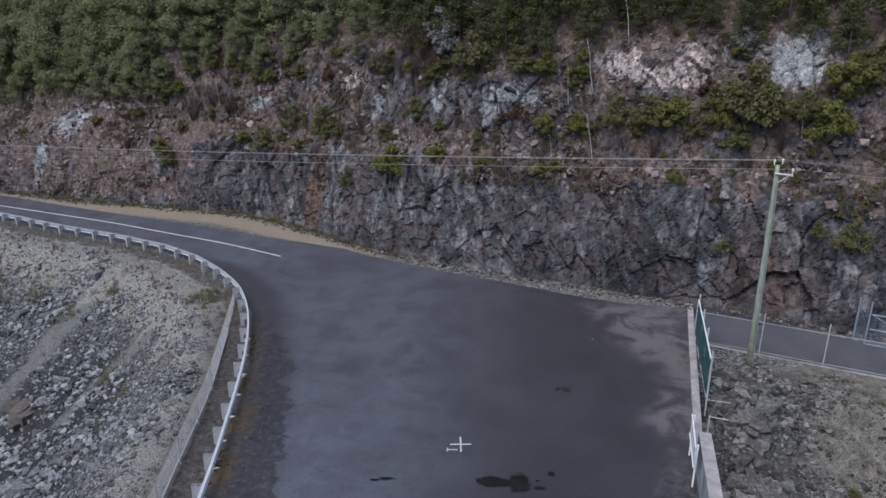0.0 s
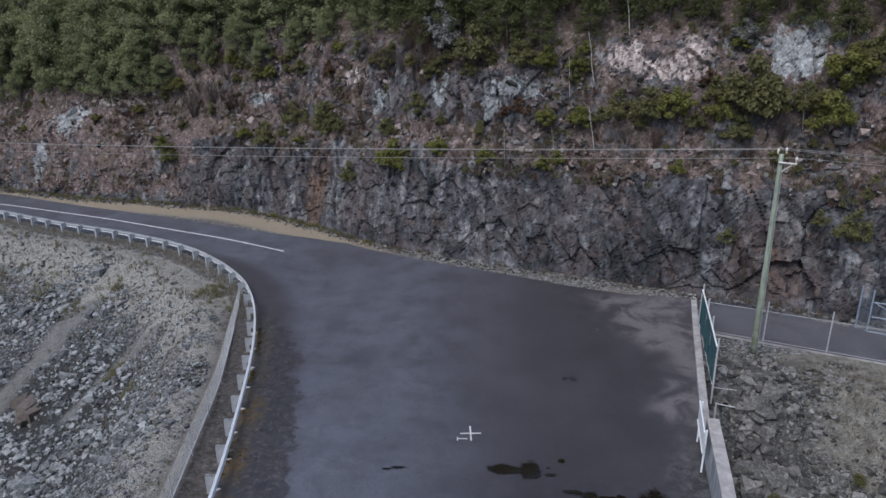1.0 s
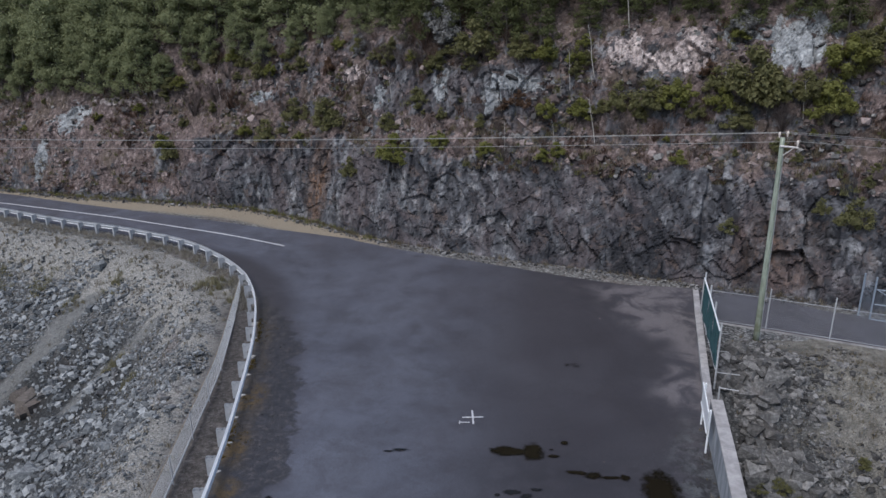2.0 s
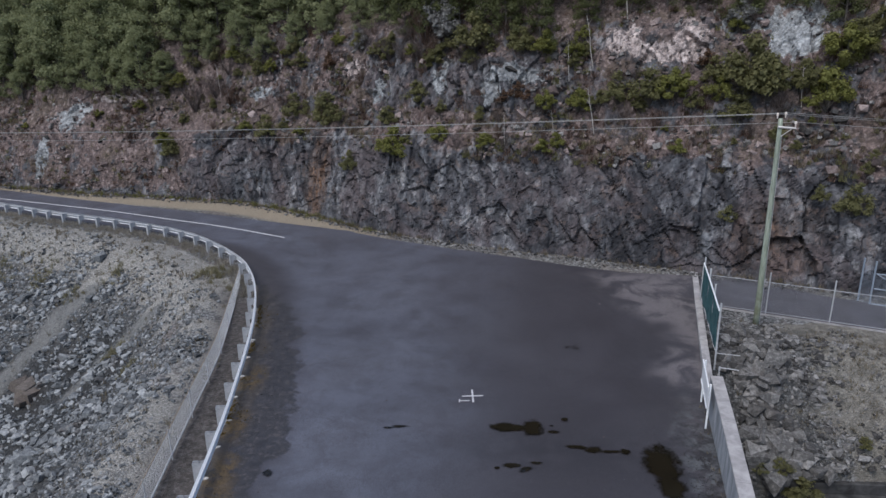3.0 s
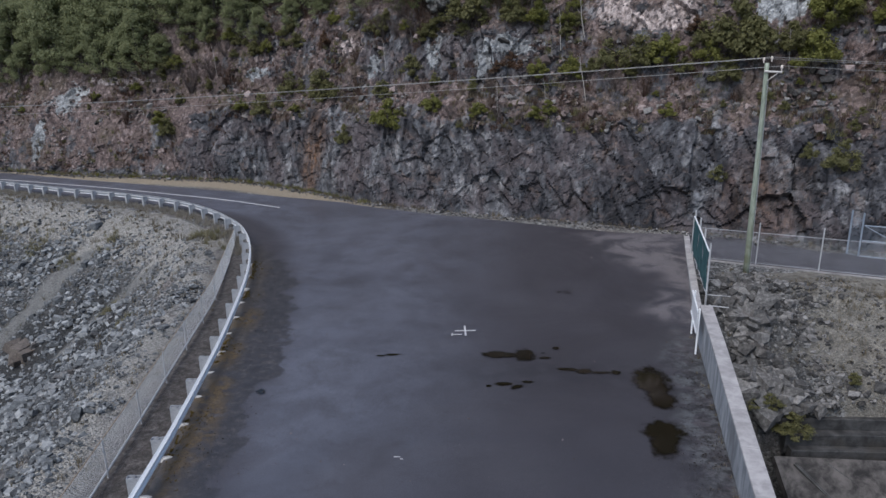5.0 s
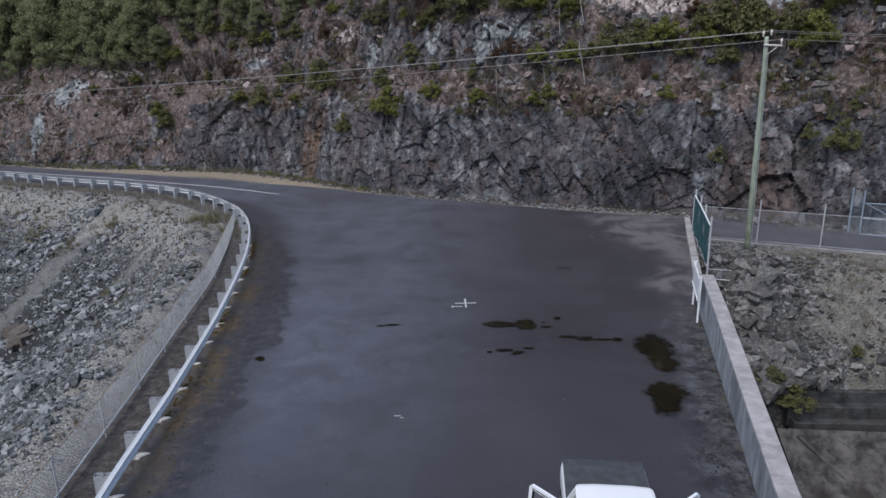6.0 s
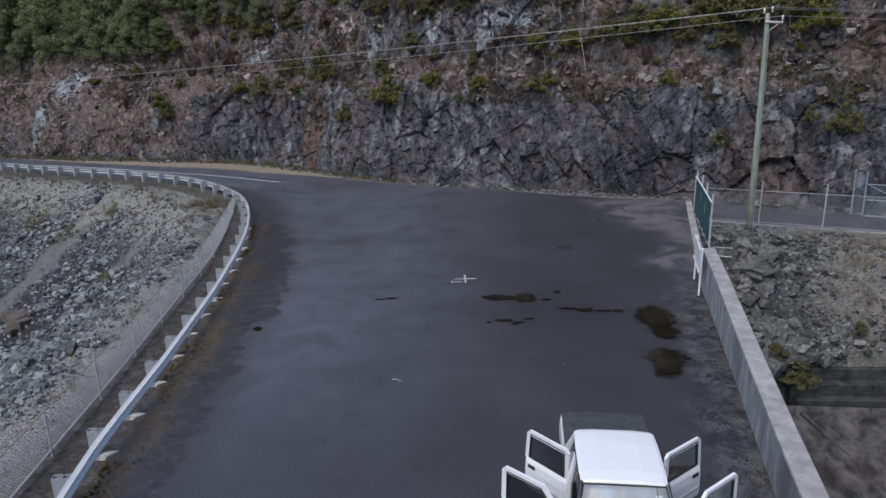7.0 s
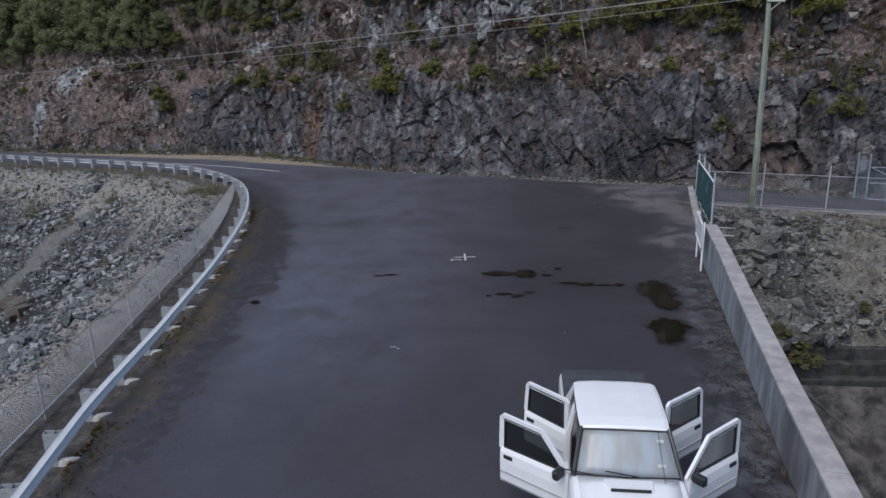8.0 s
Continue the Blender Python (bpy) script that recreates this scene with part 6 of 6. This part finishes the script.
    # beside the spillway wall and on the rubble
    for x, y, z, r, ob in ((12.75, 23.2, -4.2, 0.55, olive[0]), (13.6, 22.8, -4.58, 0.75, olive[1]), (12.1, 23.3, 0, 0.4, olive[1]), (16.3, 23.7, -3.2, 0.4, olive[0]), ):
        c = copy_thing(ob, pose(x, y, float(ground_z(x, y)) - 0.02 if y > 23.05 else z, 0, 0, rng.uniform(0, 360)) @ Matrix.Diagonal((r, r, r * 0.8, 1)))
        tagged(c, "low scrubby green shrub among loose stones", group="shrubs on the rubble")
    for ob in (*bright, *olive, *dead, *pale, *gloomy, stem, ashen, rusty):
        drop(ob)


make_plants()


def make_tufts(name, spots, material, label, blades=16, seed=1, width=0.018):
    """Grass and dry litter: spots of (x, y, z, height)."""
    rng = np.random.default_rng(seed)
    P = np.repeat(np.array(spots), blades, 0)
    n = len(P)
    h = P[:, 3] * rng.uniform(0.5, 1.2, n)
    a = rng.uniform(0, 2 * np.pi, n)
    lean = rng.uniform(0.1, 0.8, n) * h
    root = P[:, :3] + np.stack([rng.normal(0, 0.22, n) * P[:, 3], rng.normal(0, 0.22, n) * P[:, 3], np.full(n, -0.05)], -1)
    tip = root + np.stack([np.cos(a) * lean, np.sin(a) * lean, h], -1)
    side = np.stack([-np.sin(a), np.cos(a), 0 * a], -1) * width * (0.5 + P[:, 3:4])
    V = np.stack([root - side, root + side, tip], 1).reshape(-1, 3)
    me = bpy.data.meshes.new(name)
    me.from_pydata(V.tolist(), [], np.arange(3 * n).reshape(-1, 3).tolist())
    me.materials.append(material)
    tagged(new(name, me), label, "grass", kind="stuff")


def make_grass():
    rng = np.random.default_rng(31)
    # dry growth on the hillside
    for name, mat, label, n, lo, hi, seed in (("dry_grass", STRAW, "dry straw-coloured grass on the ledges", 900, 5.6, 8.2, 1), ("dry_scrub", BROWN_DRY, "dry brown scrub on the hillside", 3000, 5.4, 15, 2), ("grey_scrub", DEAD, "dry grey scrub on the hillside", 800, 5.8, 14.5, 3), ("green_scrub", LEAF_OLIVE, "low olive scrub on the hillside", 1500, 5.5, 15, 4)):
        s, z = rng.uniform(-55, 26, n), rng.uniform(lo, hi, n)
        z = np.where((s < -24) & (rng.uniform(0, 1, n) < 0.5), rng.uniform(0.3, 9, n), z)
        keep = fbm(s * 0.35, z * 0.5, float(seed), 3) > -0.08
        spots = [(*hill_point(a, b), rng.uniform(0.18, 0.55)) for a, b in zip(s[keep], z[keep]) if not bare(a, b)]
        make_tufts(name, spots, mat, label, 26, seed, 0.02)
    # verge between asphalt and rock
    s = np.concatenate([rng.uniform(-50, -5, 650), rng.uniform(-5, 24, 170)])
    w = rng.normal(-0.15, 0.22, 820)
    p = ORG + np.outer(s, DIR) + np.outer(np.interp(s, FOOT_S, FOOT_W) + w, NRM)
    make_tufts("verge_grass", [(a, b, float(road_z(a, b)) - 0.1, rng.uniform(0.12, 0.4)) for a, b in p], STRAW, "dry grass at the foot of the cutting", 14, 6)
    s = rng.uniform(-48, -7, 260)
    p = ORG + np.outer(s, DIR) + np.outer(np.interp(s, FOOT_S, FOOT_W) + rng.normal(-0.1, 0.25, 260), NRM)
    make_tufts("green_verge", [(a, b, float(road_z(a, b)) - 0.1, rng.uniform(0.2, 0.5)) for a, b in p], LEAF_BRIGHT, "green weeds at the foot of the cutting", 14, 7)
    # embankment top and slopes
    x, y = rng.uniform(-46, -10, 15000), rng.uniform(5, 52, 15000)
    d = rail_side(x, y)
    keep = (d > 1.0) & (d < 13) & (rng.uniform(0, 1, 15000) < np.interp(d, [1, 2.4, 5, 8, 13], [0.08, 0.5, 0.4, 0.12, 0.03]) * np.interp(y, [18, 30, 38], [0.35, 0.7, 1.6]))
    x, y = x[keep], y[keep]
    make_tufts("embankment_grass", np.stack([x, y, ground_top(x, y), rng.uniform(0.12, 0.36, len(x))], -1).tolist(), STRAW, "thin dry grass on the embankment", 12, 8)
    # pale grass grown up against the back of the guardrail round the bend
    spots = []
    for u in np.arange(np.interp(33, RAIL_D[:, 1], RAIL_U), RAIL_U[-1] - 8, 0.045):
        p, t = rail_at(u)
        off = 0.2 + abs(rng.normal(0, 0.5))
        a, b = p[0] - t[1] * off, p[1] + t[0] * off
        spots.append((a, b, float(ground_z(a, b)), rng.uniform(0.2, 0.42)))
    make_tufts("rail_grass", spots, mat_leaf("pale_dry_grass", (0.20, 0.18, 0.145), (0.31, 0.285, 0.24), (0.42, 0.39, 0.34)), "pale dry grass against the guardrail", 16, 13, 0.016)
    # yellowish tufts here and there
    spots = []
    for cx, cy, cr, k in ((-15.2, 36.2, 1.3, 40), (-19.4, 31.9, 0.7, 34), (-17.4, 29.4, 0.6, 22), (-22.5, 39.0, 0.9, 26), (-28.5, 40.3, 1.2, 40), (-25.5, 38.2, 0.8, 18), (-32, 42.0, 1.4, 34), (-13.3, 34.4, 0.5, 14)):
        q = rng.normal(0, cr * 0.5, (k, 2)) + (cx, cy)
        spots += [(a, b, c, rng.uniform(0.18, 0.42)) for (a, b), c in zip(q.tolist(), ground_top(q[:, 0], q[:, 1]).tolist())]
    make_tufts("weed_tufts", spots, mat_leaf("yellowish_weeds", (0.15, 0.135, 0.08), (0.26, 0.24, 0.145), (0.37, 0.35, 0.24)), "yellow-green weeds among the loose stones", 26, 12, 0.02)
    x, y = rng.uniform(11, 26, 1500), rng.uniform(23, 30, 1500)
    keep = (y < 31.0 - 0.43 * (x - 12)) & (rng.uniform(0, 1, 1500) < np.interp(x, [11, 14.5, 17], [0.12, 0.25, 0.9]))
    x, y = x[keep], y[keep]
    make_tufts("slope_grass", np.stack([x, y, ground_top(x, y), rng.uniform(0.1, 0.3, len(x))], -1).tolist(), STRAW, "thin dry grass below the path", 12, 9)
    # moss and weeds along the guardrail and the wall
    y = rng.uniform(4, 34, 1500)
    x = np.interp(y, RAIL_D[:, 1], RAIL_D[:, 0]) + 0.12 + np.abs(rng.normal(0.12, 0.32, 1500))
    keep = fbm(x * 0.4, y * 0.4, 3.0, 3) > 0.0
    make_tufts("roadside_moss", [(a, b, float(road_z(a, b)), rng.uniform(0.03, 0.085)) for a, b in zip(x[keep], y[keep])], mat_leaf("rusty_moss", (0.10, 0.07, 0.022), (0.18, 0.13, 0.042), (0.27, 0.20, 0.07)), "rusty moss and weeds beside the guardrail", 26, 10, 0.03)
    y = rng.uniform(6, 22, 70)
    x = wall_x(y) - np.abs(rng.normal(0.05, 0.12, 70))
    make_tufts("wall_weeds", [(a, b, float(road_z(a, b)), rng.uniform(0.06, 0.2)) for a, b in zip(x, y)], STRAW, "small dry weeds along the parapet", 10, 11)


make_grass()


def make_litter():
    """Fallen leaves and grit in the gutters."""
    rng = np.random.default_rng(51)
    n = 2600
    y = np.concatenate([rng.uniform(4, 21, n), rng.uniform(5, 33, n)])
    x = np.concatenate([wall_x(y[:n]) - 0.05 - np.abs(rng.normal(0, 0.75, n)), np.interp(y[n:], RAIL_D[:, 1], RAIL_D[:, 0]) + 0.3 + np.abs(rng.normal(0, 0.8, n))])
    keep = fbm(x * 0.9, y * 0.9, 2.0, 4) > 0.0
    x, y = x[keep], y[keep]
    k = len(x)
    a, L = rng.uniform(0, 6.28, k), np.exp(rng.normal(-4.1, 0.4, k))
    z = road_z(x, y) + 0.018
    c, s_ = np.cos(a) * L, np.sin(a) * L
    V = np.stack([np.stack([x - c, y - s_, z], -1), np.stack([x - s_ * 0.5, y + c * 0.5, z + 0.012], -1), np.stack([x + c, y + s_, z + 0.004], -1), np.stack([x + s_ * 0.5, y - c * 0.5, z + 0.01], -1)], 1).reshape(-1, 3)
    me = bpy.data.meshes.new("leaf_litter")
    me.from_pydata(V.tolist(), [], np.arange(4 * k).reshape(-1, 4).tolist())
    me.materials.append(mat_leaf("fallen_leaves", (0.015, 0.012, 0.010), (0.045, 0.034, 0.026), (0.20, 0.17, 0.14)))
    tagged(new("leaf_litter", me), "dark fallen leaves along the road edges", "litter", kind="stuff")


make_litter()


def make_road_grit():
    """Pale specks of broken stone strewn over the asphalt."""
    rng = np.random.default_rng(61)
    x, y = rng.uniform(-6.5, 8.0, 75), rng.uniform(6, 33, 75)
    keep = x < wall_x(y) - 0.5
    x, y = x[keep], y[keep]
    r = np.clip(np.exp(rng.normal(-3.9, 0.45, len(x))), 0.012, 0.06)
    joined_stones("road_grit", np.stack([x, y, road_z(x, y) + 0.012 + r * 0.2, r], -1).tolist(), PINK_STONE, "pale stone chips strewn over the asphalt", 62)


make_road_grit()
